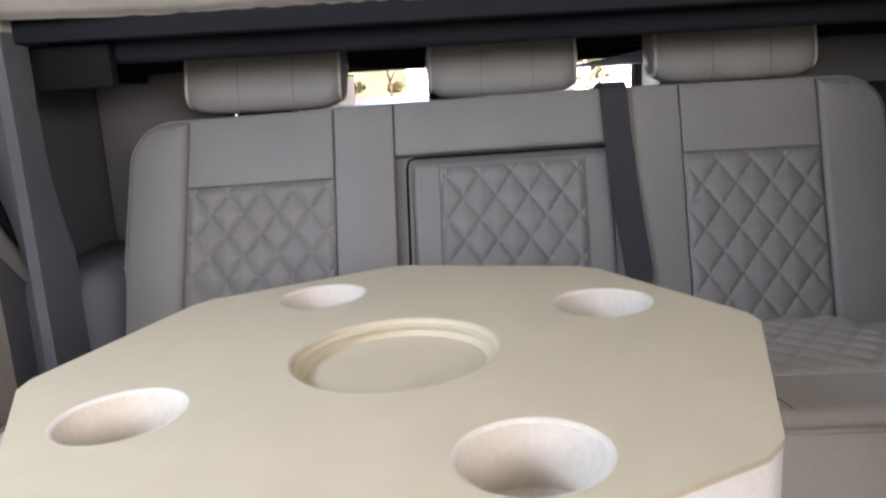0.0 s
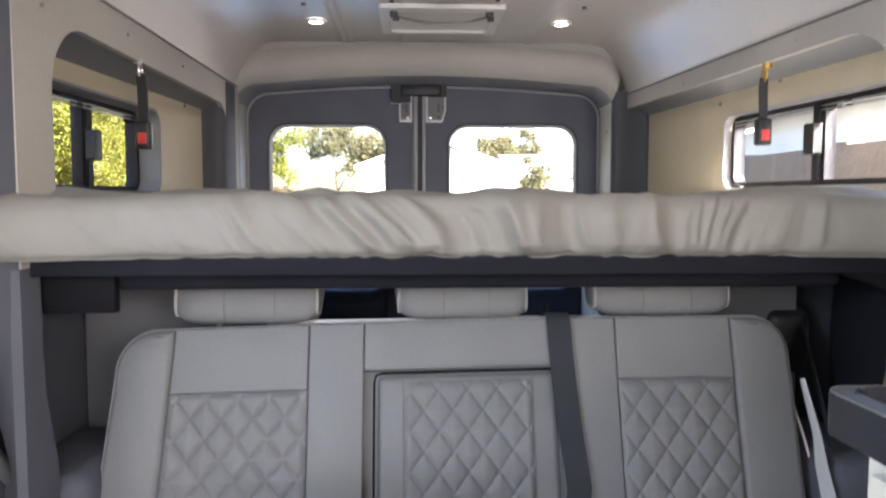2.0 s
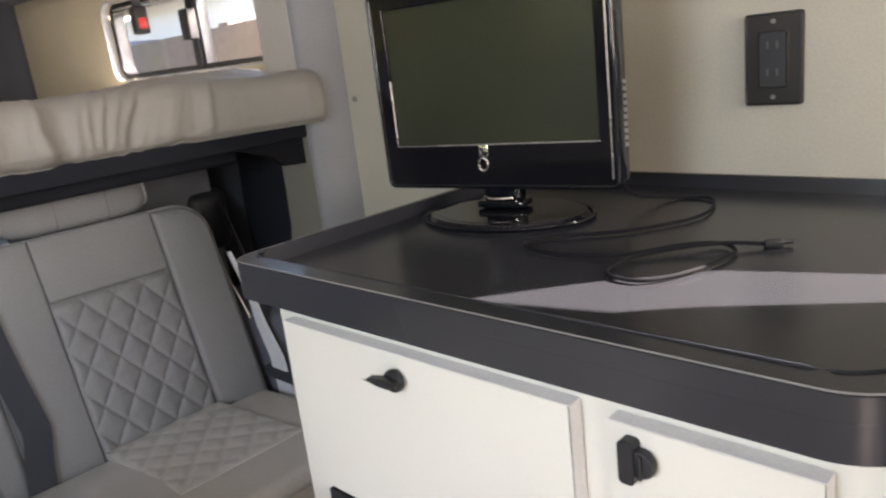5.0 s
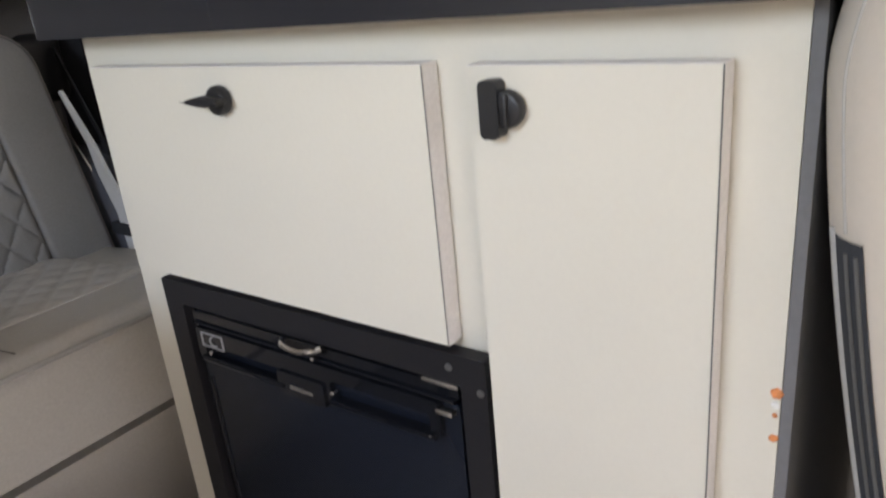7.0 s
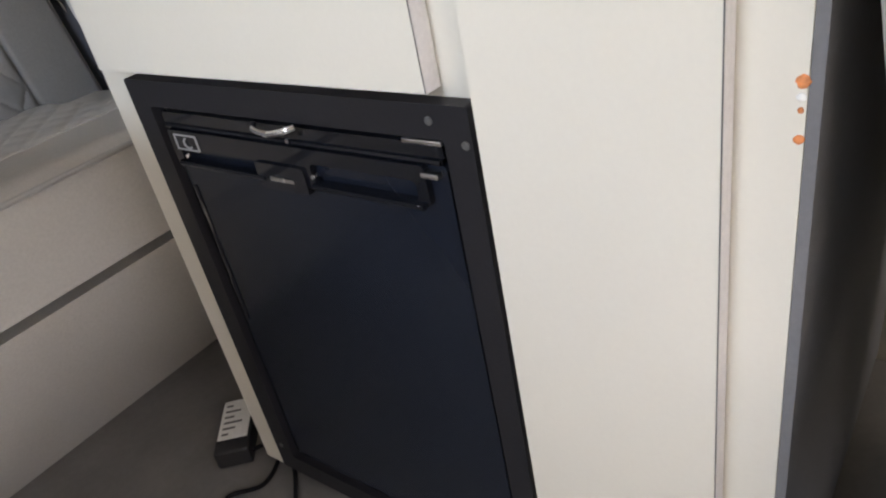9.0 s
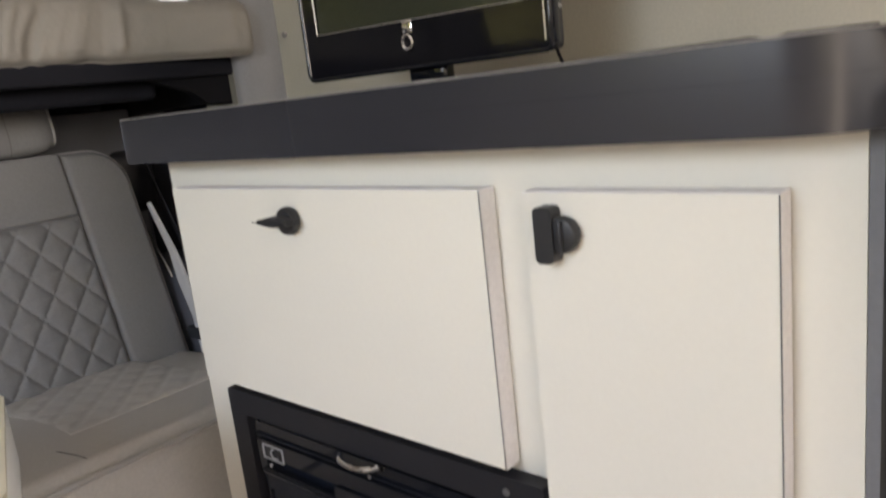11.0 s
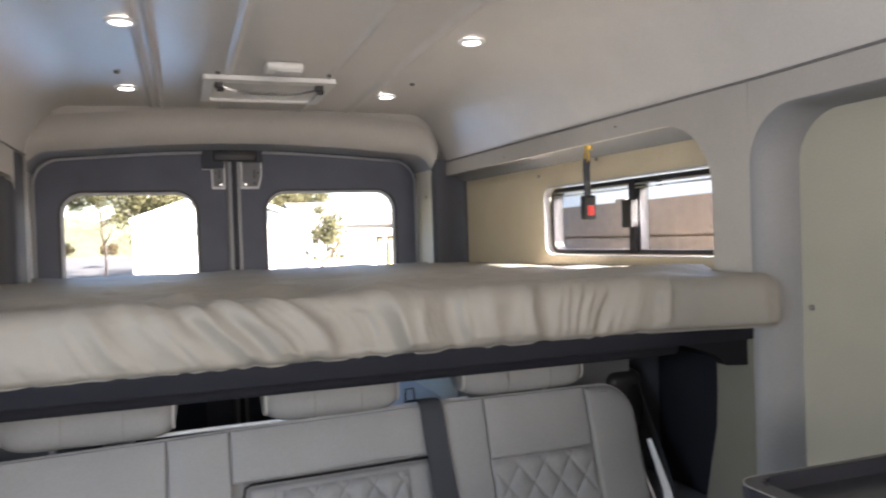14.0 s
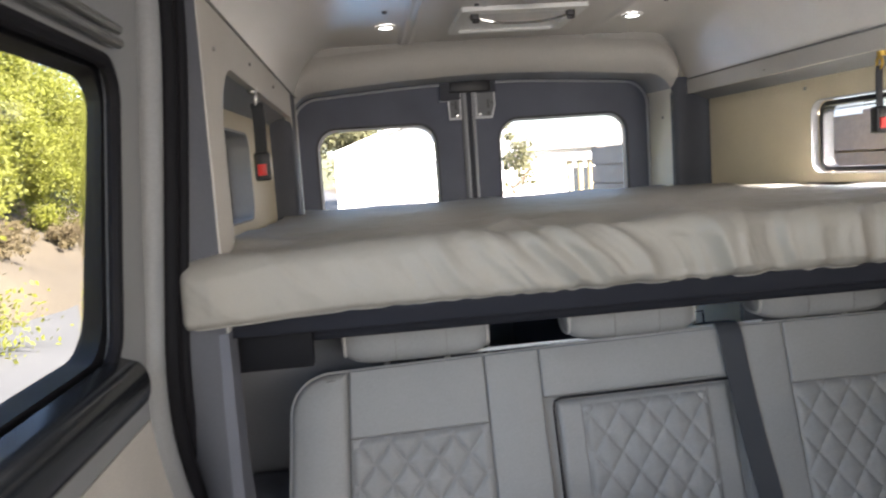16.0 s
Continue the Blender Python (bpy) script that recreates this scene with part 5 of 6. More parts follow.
part("side_groove", tube([Vector((0.3645, 0.962, z)) for z in (0.470, 0.30)], 0.002, 6), GLOSS, fd)
for y, z in ((0.6365, 0.570), (0.6085, 0.5545), (0.991, 0.09)):
    sc = part("screw", cyl((0.3585, y, z), 0.0032, 0.002, "x", 14, bev=0.0006), PANEL, fridge, "dull steel screw")

# ---- television and what lies on the counter ----
tv = thing("television", (0.70, 0.965, 0.844), "small glossy black flat television on an oval foot", "television")
TVM = Matrix.Translation((0.672, 0.957, 0.0)) @ pose(0, 0, 0, 0, 0, -80.0)
TVW, TZ0, TZ1 = 0.352, 0.896, 1.163


def tvp(bm):
    return moved(bm, TVM)


def face(u, v, d):
    return Vector((u, d, v))


casing = part("casing", tvp(join(plate(rr(-TVW / 2, TZ0, TVW / 2, TZ1, 0.008), [], 0.010, 0.034, face), plate(rr(-TVW / 2 + 0.02, TZ0 + 0.02, TVW / 2 - 0.012, TZ1 - 0.015, 0.03), [], 0.0341, 0.062, face))), BLACK, tv)
bez = part("bezel", tvp(plate(rr(-TVW / 2 - 0.002, TZ0 - 0.002, TVW / 2 + 0.002, TZ1 + 0.002, 0.008), [rr(-TVW / 2 + 0.020, TZ0 + 0.056, TVW / 2 - 0.020, TZ1 - 0.020, 0.002)], -0.006, 0.0099, face)), BEZEL, tv, "glossy black bezel")
part("screen", tvp(plate(rr(-TVW / 2 + 0.019, TZ0 + 0.055, TVW / 2 - 0.019, TZ1 - 0.019, 0.002), [], 0.0, 0.006, face)), SCREEN, tv, "dark switched-off screen")
# Highlight at the screen's lower and left border, modelled as a silver line.
part("screen_rim", tvp(tube([face(u, v, -0.004) for u, v in ((-TVW / 2 + 0.0205, TZ0 + 0.15), (-TVW / 2 + 0.0205, TZ0 + 0.0565), (0.0, TZ0 + 0.0565), (TVW / 2 - 0.0205, TZ0 + 0.0565))], 0.0014, 6)), STEEL, bez, "thin silver line as the highlight along the screen")
part("screen_lip", tvp(tube([face(u, v, -0.004) for u, v in ((-TVW / 2 + 0.0205, TZ0 + 0.15), (-TVW / 2 + 0.0205, TZ1 - 0.0205), (TVW / 2 - 0.0205, TZ1 - 0.0205), (TVW / 2 - 0.0205, TZ0 + 0.0565))], 0.0012, 6)), GLOSS, bez, "thin black screen lip")
part("bezel_edge", tvp(tube([face(u, v, -0.005) for u, v in rr(-TVW / 2 - 0.0005, TZ0 - 0.0005, TVW / 2 + 0.0005, TZ1 + 0.0005, 0.008)], 0.0032, 10, closed=True)), GLOSS, bez, "rounded glossy edge")
# Silver line and strip stand in for the highlight and reflection on the bezel.
part("bezel_trim", tvp(tube([face(TVW / 2 - 0.006, v, -0.0055) for v in (TZ0 + 0.01, (TZ0 + TZ1) / 2, TZ1 - 0.012)], 0.0013, 8)), STEEL, bez, "thin silver line as the bezel's highlight")
part("side_strip", tvp(box(-TVW / 2 - 0.0045, -TVW / 2 + 0.002, -0.003, 0.014, TZ0 + 0.01, TZ1 - 0.02, 0.002)), STEEL, tv, "silver strip as the reflection on the side edge")
part("side_strip", tvp(box(TVW / 2 - 0.002, TVW / 2 + 0.0055, -0.003, 0.012, TZ0 + 0.006, TZ1 - 0.06, 0.002)), GLOSS, tv, "glossy side strip")
for i in range(10):
    part("side_button", tvp(box(TVW / 2 - 0.001, TVW / 2 + 0.0025, 0.018, 0.028, TZ0 + 0.045 + i * 0.0085, TZ0 + 0.0495 + i * 0.0085)), STEEL, tv, "small side slot")
part("logo", tvp(join(tube([face(-0.012 + 0.0070 * math.cos(a), TZ0 + 0.030 + 0.0085 * math.sin(a), -0.0075) for a in np.linspace(0, 2 * math.pi, 20)[:-1]], 0.0022, 6, closed=True), box(-0.018, -0.004, -0.0075, -0.0055, TZ0 + 0.041, TZ0 + 0.057, 0.001))), CHROME, bez, "silver ring emblem")
part("neck", tvp(join(box(-0.028, 0.028, 0.010, 0.035, 0.864, 0.905, 0.006, 3), box(-0.036, 0.036, 0.002, 0.036, 0.863, 0.874, 0.004))), GLOSS, tv, "glossy neck")
foot = bmesh.new()
bmesh.ops.create_cone(foot, cap_ends=True, segments=72, radius1=0.5, radius2=0.46, depth=1)
bmesh.ops.bevel(foot, geom=[e for e in foot.edges if any(len(f.verts) > 4 for f in e.link_faces)], offset=0.05, segments=5, affect="EDGES")
moved(foot, TVM @ Matrix.LocRotScale((0.012, 0.000, 0.8570), None, (0.246, 0.166, 0.0090)))
tvf = part("foot", foot, FOOTBLACK, tv, "glossy oval foot")
part("foot_ring", moved(tube([(0.123 * math.cos(a), 0.083 * math.sin(a), 0) for a in np.linspace(0, 2 * math.pi, 73)[:-1]], 0.0028, 8, closed=True), TVM @ Matrix.Translation((0.012, 0.0, 0.8562))), GLOSS, tvf, "rounded glossy rim")
part("neck_ring", moved(tube([(0.024 * math.cos(a), 0.015 * math.sin(a), 0) for a in np.linspace(0, 2 * math.pi, 33)[:-1]], 0.0026, 8, closed=True), TVM @ Matrix.Translation((0.0, 0.012, 0.8775))), CHROME, tv, "bright neck ring")

cable = thing("power_cable", (0.60, 0.70, 0.844), "thin black cable coiled loosely on the counter", "cable")
cp = [(0.715, 0.79, 0.905), (0.76, 0.80, 0.872), (0.82, 0.775, 0.8555), (0.825, 0.725, 0.8555), (0.74, 0.700, 0.8555), (0.655, 0.747, 0.8555), (0.600, 0.820, 0.8555), (0.562, 0.828, 0.8555), (0.545, 0.775, 0.8555), (0.562, 0.705, 0.857),
      (0.610, 0.660, 0.859), (0.636, 0.632, 0.8565), (0.615, 0.606, 0.8555), (0.555, 0.614, 0.8555), (0.502, 0.645, 0.8555), (0.513, 0.690, 0.8555), (0.570, 0.682, 0.857), (0.622, 0.630, 0.860), (0.651, 0.588, 0.8560)]
part("cord", tube(smooth_path(cp, 8), 0.0021, 8), RUBBER, cable)
part("plug", moved(join(box(-0.011, 0.008, -0.0042, 0.0042, -0.0035, 0.0042, 0.0015), cyl((0.012, 0, 0.0005), 0.0027, 0.009, "x", 14)), pose(0.656, 0.582, 0.8562, 0, 0, -50)), BLACK, cable, "small black barrel plug")

# ---- on the right-hand wall ----


def wall_at(y, z, d=0.0):
    return Vector((0.912 - d, y, z))


outlet = thing("wall_outlet", (0.91, 0.677, 1.02), "dark bronze double wall outlet", "outlet")
part("plate", plate(rr(0.642, 0.964, 0.713, 1.078, 0.003), [], 0.001, 0.006, lambda u, v, d: wall_at(u, v, d)), BRONZE, outlet)
ins = part("insert", plate(rr(0.661, 0.988, 0.694, 1.054, 0.003), [], 0.0061, 0.0095, lambda u, v, d: wall_at(u, v, d)), BLACK, outlet, "black rectangular insert")
part("insert_edge", tube([wall_at(u, v, 0.0064) for u, v in rr(0.659, 0.986, 0.696, 1.056, 0.003)], 0.0010, 6, closed=True), BRONZE, ins)
for zc in (1.038, 1.004):
    for dy in (-0.006, 0.006):
        part("slot", box(0.9021, 0.9026, 0.6775 + dy - 0.0012, 0.6775 + dy + 0.0012, zc - 0.003, zc + 0.006), PANEL, ins)
for zc in (1.068, 0.974):
    part("screw", cyl((0.9055, 0.6775, zc), 0.003, 0.002, "x", 12), CAPGREY, outlet, "small screw")
part("plate_edge", tube([wall_at(u, v, 0.006) for u, v in rr(0.643, 0.965, 0.712, 1.077, 0.003)], 0.0016, 6, closed=True), BRONZE, outlet)

ctl = thing("control_panel", (0.91, 0.888, 1.30), "dark grey control panel with a green display", "control panel")
part("plate", plate(rr(0.800, 1.212, 0.977, 1.372, 0.006), [], 0.001, 0.012, lambda u, v, d: wall_at(u, v, d)), PANEL, ctl)
part("display", plate(rr(0.864, 1.254, 0.918, 1.284, 0.002), [], 0.0121, 0.0135, lambda u, v, d: wall_at(u, v, d)), LCD, ctl, "yellow-green display")
part("knob", cyl((0.897, 0.943, 1.270), 0.0065, 0.010, "x", 18, bev=0.001), BLACK, ctl, "small black knob")
for i in range(4):
    part("button", cyl((0.8990, 0.870 + 0.013 * i, 1.243), 0.003, 0.003, "x", 12), LCD, ctl, "small lit button")
ctl2 = thing("switch_panel", (0.91, 0.71, 1.30), "dark grey switch panel", "control panel")
part("plate", plate(rr(0.640, 1.208, 0.782, 1.372, 0.006), [], 0.001, 0.010, lambda u, v, d: wall_at(u, v, d)), PANEL, ctl2)
for i in range(5):
    part("legend", box(0.9012, 0.9018, 0.676 + 0.016 * i, 0.684 + 0.016 * i, 1.228, 1.231), LABEL, ctl2)


def cap_screw(at, axis, label="small grey trim screw cap", r=0.006):
    return tagged(part("screw_cap", cyl(at, r, 0.006, axis, 16, bev=0.0015), CAPGREY), label, "screw cap", "trim screw caps")


cap_screw((0.908, 1.523, 1.004), "x")
for y, z, x in ((2.235, 1.378, None), (2.55, 1.357, None)):
    cap_screw((wall_r(y) - 0.002, y, z), "x")
for y, z in ((2.02, 1.437), (2.62, 1.428)):
    cap_screw((rail_r(y) - 0.001, y, z), "x", r=0.003)
for y, z in ((2.01, 1.375), (2.72, 1.365)):
    cap_screw((wall_l(y) + 0.002, y, z), "x")
for y, z in ((1.66, 1.406), (2.05, 1.44), (2.45, 1.44)):
    cap_screw((RAIL_L + 0.001, y, z), "x", r=0.004)


def hanging_buckle(name, x, y, ztop, zb, hook, lean, label):
    t = thing(name, (x, y, zb), label, "strap")
    sx = 1 if x > 0 else -1
    part("hook", join(cyl((x + sx * 0.006, y, ztop - 0.004), 0.011, 0.012, "z", 16), tube([Vector((x, y + 0.010 * math.cos(a), ztop - 0.026 + 0.014 * math.sin(a))) for a in np.linspace(0, 2 * math.pi, 16)[:-1]], 0.0035, 8, closed=True)), hook, t, "metal hook")
    part("webbing", ribbon(smooth_path([(x, y, ztop - 0.034), (x - sx * 0.002, y + lean * 0.3, (ztop + zb) / 2 + 0.02), (x, y + lean, zb + 0.035)], 8), (0.85, 0.5 * sx, 0), 0.032, 0.004), STRAP, t, "charcoal webbing")
    bk = part("buckle", box(x - 0.018, x + 0.018, y + lean - 0.014, y + lean + 0.014, zb - 0.030, zb + 0.036, 0.006, 3), BLACK, t, "black buckle")
    part("release_button", box(x - 0.010, x + 0.010, y + lean - 0.0165, y + lean - 0.012, zb - 0.018, zb + 0.008, 0.002), RED, bk, "red release button")
    return t


hanging_buckle("hanging_strap", 0.768, 2.125, 1.400, 1.232, BRASS, 0.0, "charcoal strap with a red buckle hanging from a brass hook")
hanging_buckle("hanging_strap", -0.742, 2.135, 1.400, 1.220, STEEL, 0.012, "charcoal strap with a red buckle hanging from a steel hook")

# ---- ceiling fittings ----


LED_WATTS = 0.20


def spot(x, y):
    z = 1.650
    t = thing("ceiling_light", (x, y, z), "small round lit ceiling spotlight with a pale rim", "ceiling light", "ceiling spotlights")
    part("rim", moved(sheet(32, 6, lambda s, k: Vector(((0.027 + 0.007 * math.cos(k * math.pi)) * math.cos(2 * math.pi * s), (0.027 + 0.007 * math.cos(k * math.pi)) * math.sin(2 * math.pi * s), -0.006 * math.sin(k * math.pi)))), pose(x, y, z)), WHITE, t, "pale rim")
    part("lens", cyl((x, y, z - 0.002), 0.0205, 0.004, "z", 28), LAMP, t, "glowing lens")
    lamp = new("spotlight", bpy.data.lights.new("spotlight", "SPOT"))
    lamp.data.energy, lamp.data.color, lamp.data.spot_size, lamp.data.spot_blend, lamp.data.shadow_soft_size = LED_WATTS, (1.0, 0.95, 0.88), radians(150), 0.6, 0.03
    lamp.matrix_world = look((x, y, z - 0.012), (x, y + 0.001, 0))


for x, y in ((-0.408, 2.795), (0.401, 2.795), (-0.372, 2.095), (0.428, 2.085)):
    spot(x, y)

hatch = thing("roof_hatch", (0, 2.75, 1.64), "white ceiling hatch with a curved bar and black clips", "roof hatch")
part("flange", plate(rr(-0.195, 2.570, 0.188, 2.920, 0.012), [rr(-0.165, 2.62, 0.160, 2.895, 0.02)], 0.0, -0.014, lambda u, v, d: Vector((u, v, 1.652 + d))), WHITE, hatch)
part("lid", plate(rr(-0.166, 2.619, 0.161, 2.896, 0.02), [], -0.001, -0.006, lambda u, v, d: Vector((u, v, 1.652 + d))), LID, hatch, "glossy white lid")
part("bar", tube(smooth_path([(-0.150, 2.625, 1.632), (-0.08, 2.655, 1.622), (0.0, 2.665, 1.620), (0.08, 2.655, 1.622), (0.145, 2.625, 1.632)], 6), 0.006), CHROME, hatch, "curved bright bar")
for x in (-0.150, 0.142):
    part("clip", join(box(x - 0.012, x + 0.012, 2.608, 2.632, 1.622, 1.648, 0.004), box(x - 0.005, x + 0.016, 2.626, 2.642, 1.616, 1.630, 0.003)), BLACK, hatch, "black clip")
dome = thing("dome_light", (0.02, 2.42, 1.64), "small white plastic dome light, off", "ceiling light")
part("body", box(-0.040, 0.062, 2.385, 2.455, 1.630, 1.653, 0.009, 3), WHITE, dome)
part("lens", box(-0.012, 0.058, 2.392, 2.448, 1.626, 1.632, 0.003), mat("frosted_lens", (0.66, 0.66, 0.66), 0.3, bump=0), dome, "frosted lens")
for x, y in ((-0.418, 2.58), (0.428, 2.585), (-0.155, 2.535), (0.155, 2.515)):
    tagged(part("ceiling_screw", cyl((x, y, 1.648), 0.007, 0.006, "z", 14), INK), "dark screw head in the ceiling", "screw", "ceiling screws")

# ---- passenger seat beside the counter end ----
pseat = thing("passenger_seat", (0.60, 0.20, 0.0), "pale leather front passenger seat with piped edges", "car seat")


def seat_side(z):
    """Rear edge of the backrest by height."""
    return 0.402 - 0.81 * max(0.0, z - 0.79) ** 1.5 - 0.26 * max(0.0, 0.79 - z) ** 1.4


def pback(s, t):
    z = 0.36 + 0.508 * t
    a = 2 * math.pi * s
    c, d = math.cos(a), math.sin(a)
    k = 1 - max(0, (t - 0.92) / 0.08) ** 3 * 0.6
    hx, hy = 0.225 * k, 0.075
    x = 0.565 + hx * math.copysign(abs(c) ** 0.25, c)
    y = seat_side(z) - 0.075 + hy * math.copysign(abs(d) ** 0.42, d)
    return Vector((x, y, z))


pb = sheet(72, 44, pback, closed_u=True)
bmesh.ops.holes_fill(pb, edges=[e for e in pb.edges if len(e.link_faces) == 1], sides=0)
pbk = part("backrest", pb, LEATHER_PALE, pseat, angle=60)


def seat_x(off):
    """Left-hand surface of the backrest, off metres before its rear edge."""
    return 0.565 - 0.225 * max(0.0, 1 - ((0.075 - off) / 0.075) ** (2 / 0.42)) ** 0.125


part("seam", tube([(seat_x(0.016), seat_side(z) - 0.016, z) for z in np.linspace(0.715, 0.855, 20)], 0.0009, 6), LEATHER_PIPE, pbk, "pale stitched seam")
part("side_gap", sheet(6, 24, lambda s, t: Vector((seat_x(0.010 + 0.014 * s) - 0.0012, seat_side(0.712 - 0.29 * t) - 0.010 - 0.014 * s, 0.712 - 0.29 * t))), STRAP, pbk, "dark ribbed side gap")
for k in (0.4, 0.75):
    part("gap_rib", tube([(seat_x(0.010 + 0.014 * k) - 0.0015, seat_side(z) - 0.010 - 0.014 * k, z) for z in np.linspace(0.705, 0.43, 12)], 0.0012, 6), PANEL, pbk)
part("gap_edge", tube([(seat_x(0.0088), seat_side(z) - 0.0088, z) for z in np.linspace(0.714, 0.42, 14)], 0.002, 6), LEATHER_PIPE, pbk, "pale piping")
ph = part("headrest", box(0.342, 0.600, 0.236, 0.386, 0.873, 1.12, 0.022, 5), LEATHER_PALE, pseat, "padded pale leather headrest")
part("headrest_piping", tube([(0.342, y, z) for y, z in rr(0.254, 0.889, 0.370, 1.104, 0.022)], 0.0045, closed=True), LEATHER_PIPE, ph, "pale piping")
for x in (0.42, 0.53):
    part("headrest_post", cyl((x, 0.31, 0.87), 0.006, 0.05, "z", 12), STEEL, ph)
part("cushion", box(0.345, 0.785, -0.24, 0.24, 0.30, 0.44, 0.04, 4), LEATHER_PALE, pseat)
part("pedestal", box(0.40, 0.74, -0.15, 0.22, 0.0, 0.30, 0.01), BLACK, pseat, "black seat pedestal")
bag = bmesh.new()
bmesh.ops.create_icosphere(bag, subdivisions=4, radius=1)
for v in bag.verts:
    v.co *= 1 + 0.12 * noise.noise(v.co * 2.2)
    v.co = Vector((0.312 + 0.026 * v.co.x, 0.315 + 0.03 * v.co.y, max(0.0, 0.22 + 0.23 * v.co.z)))
blue_bag = part("blue_bag", bag, BLUE, angle=80)
part("drawstring", tube([Vector((0.312 + 0.012 * math.cos(a), 0.315 + 0.014 * math.sin(a), 0.437)) for a in np.linspace(0, 2 * math.pi, 20)[:-1]], 0.003, 6, closed=True), STRAP, blue_bag, "dark drawstring")
tagged(blue_bag, "soft blue cloth bag on the floor beside the passenger seat", "bag")

# ---- power brick on the floor ----
brick = thing("power_adapter", (0.43, 1.15, 0.0), "black power adapter with a white label on the floor", "power adapter")
BM_ = pose(0.386, 1.146, 0.0, 0, 0, -48)
part("body", moved(box(-0.026, 0.026, -0.055, 0.055, 0.002, 0.034, 0.005, 3), BM_), BLACK, brick)
lb = part("label", moved(box(-0.022, 0.022, -0.030, 0.052, 0.0342, 0.0348), BM_), LABEL, brick, "white printed label")
for i in range(6):
    part("print_bar", moved(box(-0.017, -0.017 + 0.010 + 0.022 * ((i * 7) % 5) / 5, -0.022 + i * 0.012, -0.018 + i * 0.012, 0.0349, 0.0352), BM_), INK, lb)
part("cord", tube(smooth_path([BM_ @ Vector((0, -0.052, 0.016)), (0.405, 1.085, 0.010), (0.385, 1.060, 0.006), (0.340, 1.045, 0.005), (0.300, 1.075, 0.005), (0.270, 1.04, 0.005)], 8), 0.0032), RUBBER, brick, "black cord")
part("cord", tube(smooth_path([(0.415, 1.10, 0.005), (0.398, 1.075, 0.005), (0.385, 1.03, 0.005), (0.34, 0.98, 0.005)], 8), 0.0032), RUBBER, brick, "black cord")

# ---- outside ----
GZ = -0.62
ground = part("ground", sheet(4, 4, lambda s, t: Vector((-400 + 800 * s, -400 + 800 * t, GZ))), DIRT)
tagged(ground, "dry pale ground reaching to the horizon", "ground", kind="structure")
drive = part("road", sheet(1, 20, lambda s, t: Vector((-7.5 + 4.6 * s - 6 * t * t, 4.5 + 30 * t, GZ + 0.012))), ASPHALT)
tagged(drive, "grey asphalt driveway behind the van", "road", kind="structure")


def bank(s, t):
    y = -8 + 50 * t
    d = s * 14
    x = -5.2 - d
    z = GZ - 0.05 + 2.6 * (1 - math.exp(-(d / 4.0) ** 1.6)) + 0.25 * noise.noise(Vector((x * 0.5, y * 0.5, 0))) * min(1, d)
    return Vector((x, y, z))


tagged(part("bank", sheet(28, 50, bank), DIRT), "dry earth bank beside the van", "bank", kind="structure")


tagged(part("hillside", sheet(40, 60, lambda s, t: Vector((-9.5 - 14 * s, -14 + 64 * t, 0.6 + 9 * s ** 0.8 + 1.1 * noise.noise(Vector((s * 9, t * 26, 3))) + 0.5 * noise.noise(Vector((s * 30, t * 80, 5)))))), HILL), "scrubby yellow-green hillside behind the bank", "hillside", kind="structure")


tagged(part("far_woods", sheet(60, 16, lambda s, t: Vector((-34 + 36 * s, 38 + 10 * t, GZ + (3.2 + 1.6 * (1 - s)) * t ** 0.6 + 0.9 * noise.noise(Vector((s * 22, t * 5, 2))) * t + 0.4 * noise.noise(Vector((s * 70, t * 12, 7))) * t))), FARWOOD), "pale far woods behind the house", "woods", kind="structure")


def leaves(centre, size, count, leaf, seed):
    """A crown of small leaf blades grouped in clumps, uneven, with gaps."""
    rng = np.random.default_rng(seed)
    clumps = [(Vector(centre) + Vector(rng.normal(0, 0.42, 3) * np.array(size)), rng.uniform(0.16, 0.34) * max(size)) for _ in range(26)]
    verts, faces = [], []
    for i in range(count):
        c, r = clumps[rng.integers(len(clumps))]
        p = c + Vector(rng.normal(0, 0.5, 3)) * r
        a = Vector(rng.normal(0, 1, 3)).normalized()
        b = a.orthogonal().normalized()
        s = leaf * rng.uniform(0.6, 1.4)
        k = len(verts)
        verts += [p - a * s, p + b * s * 0.45, p + a * s, p - b * s * 0.45 + Vector((0, 0, s * 0.2))]
        faces.append((k, k + 1, k + 2, k + 3))
    me = bpy.data.meshes.new("crown")
    me.from_pydata(verts, [], faces)
    return me


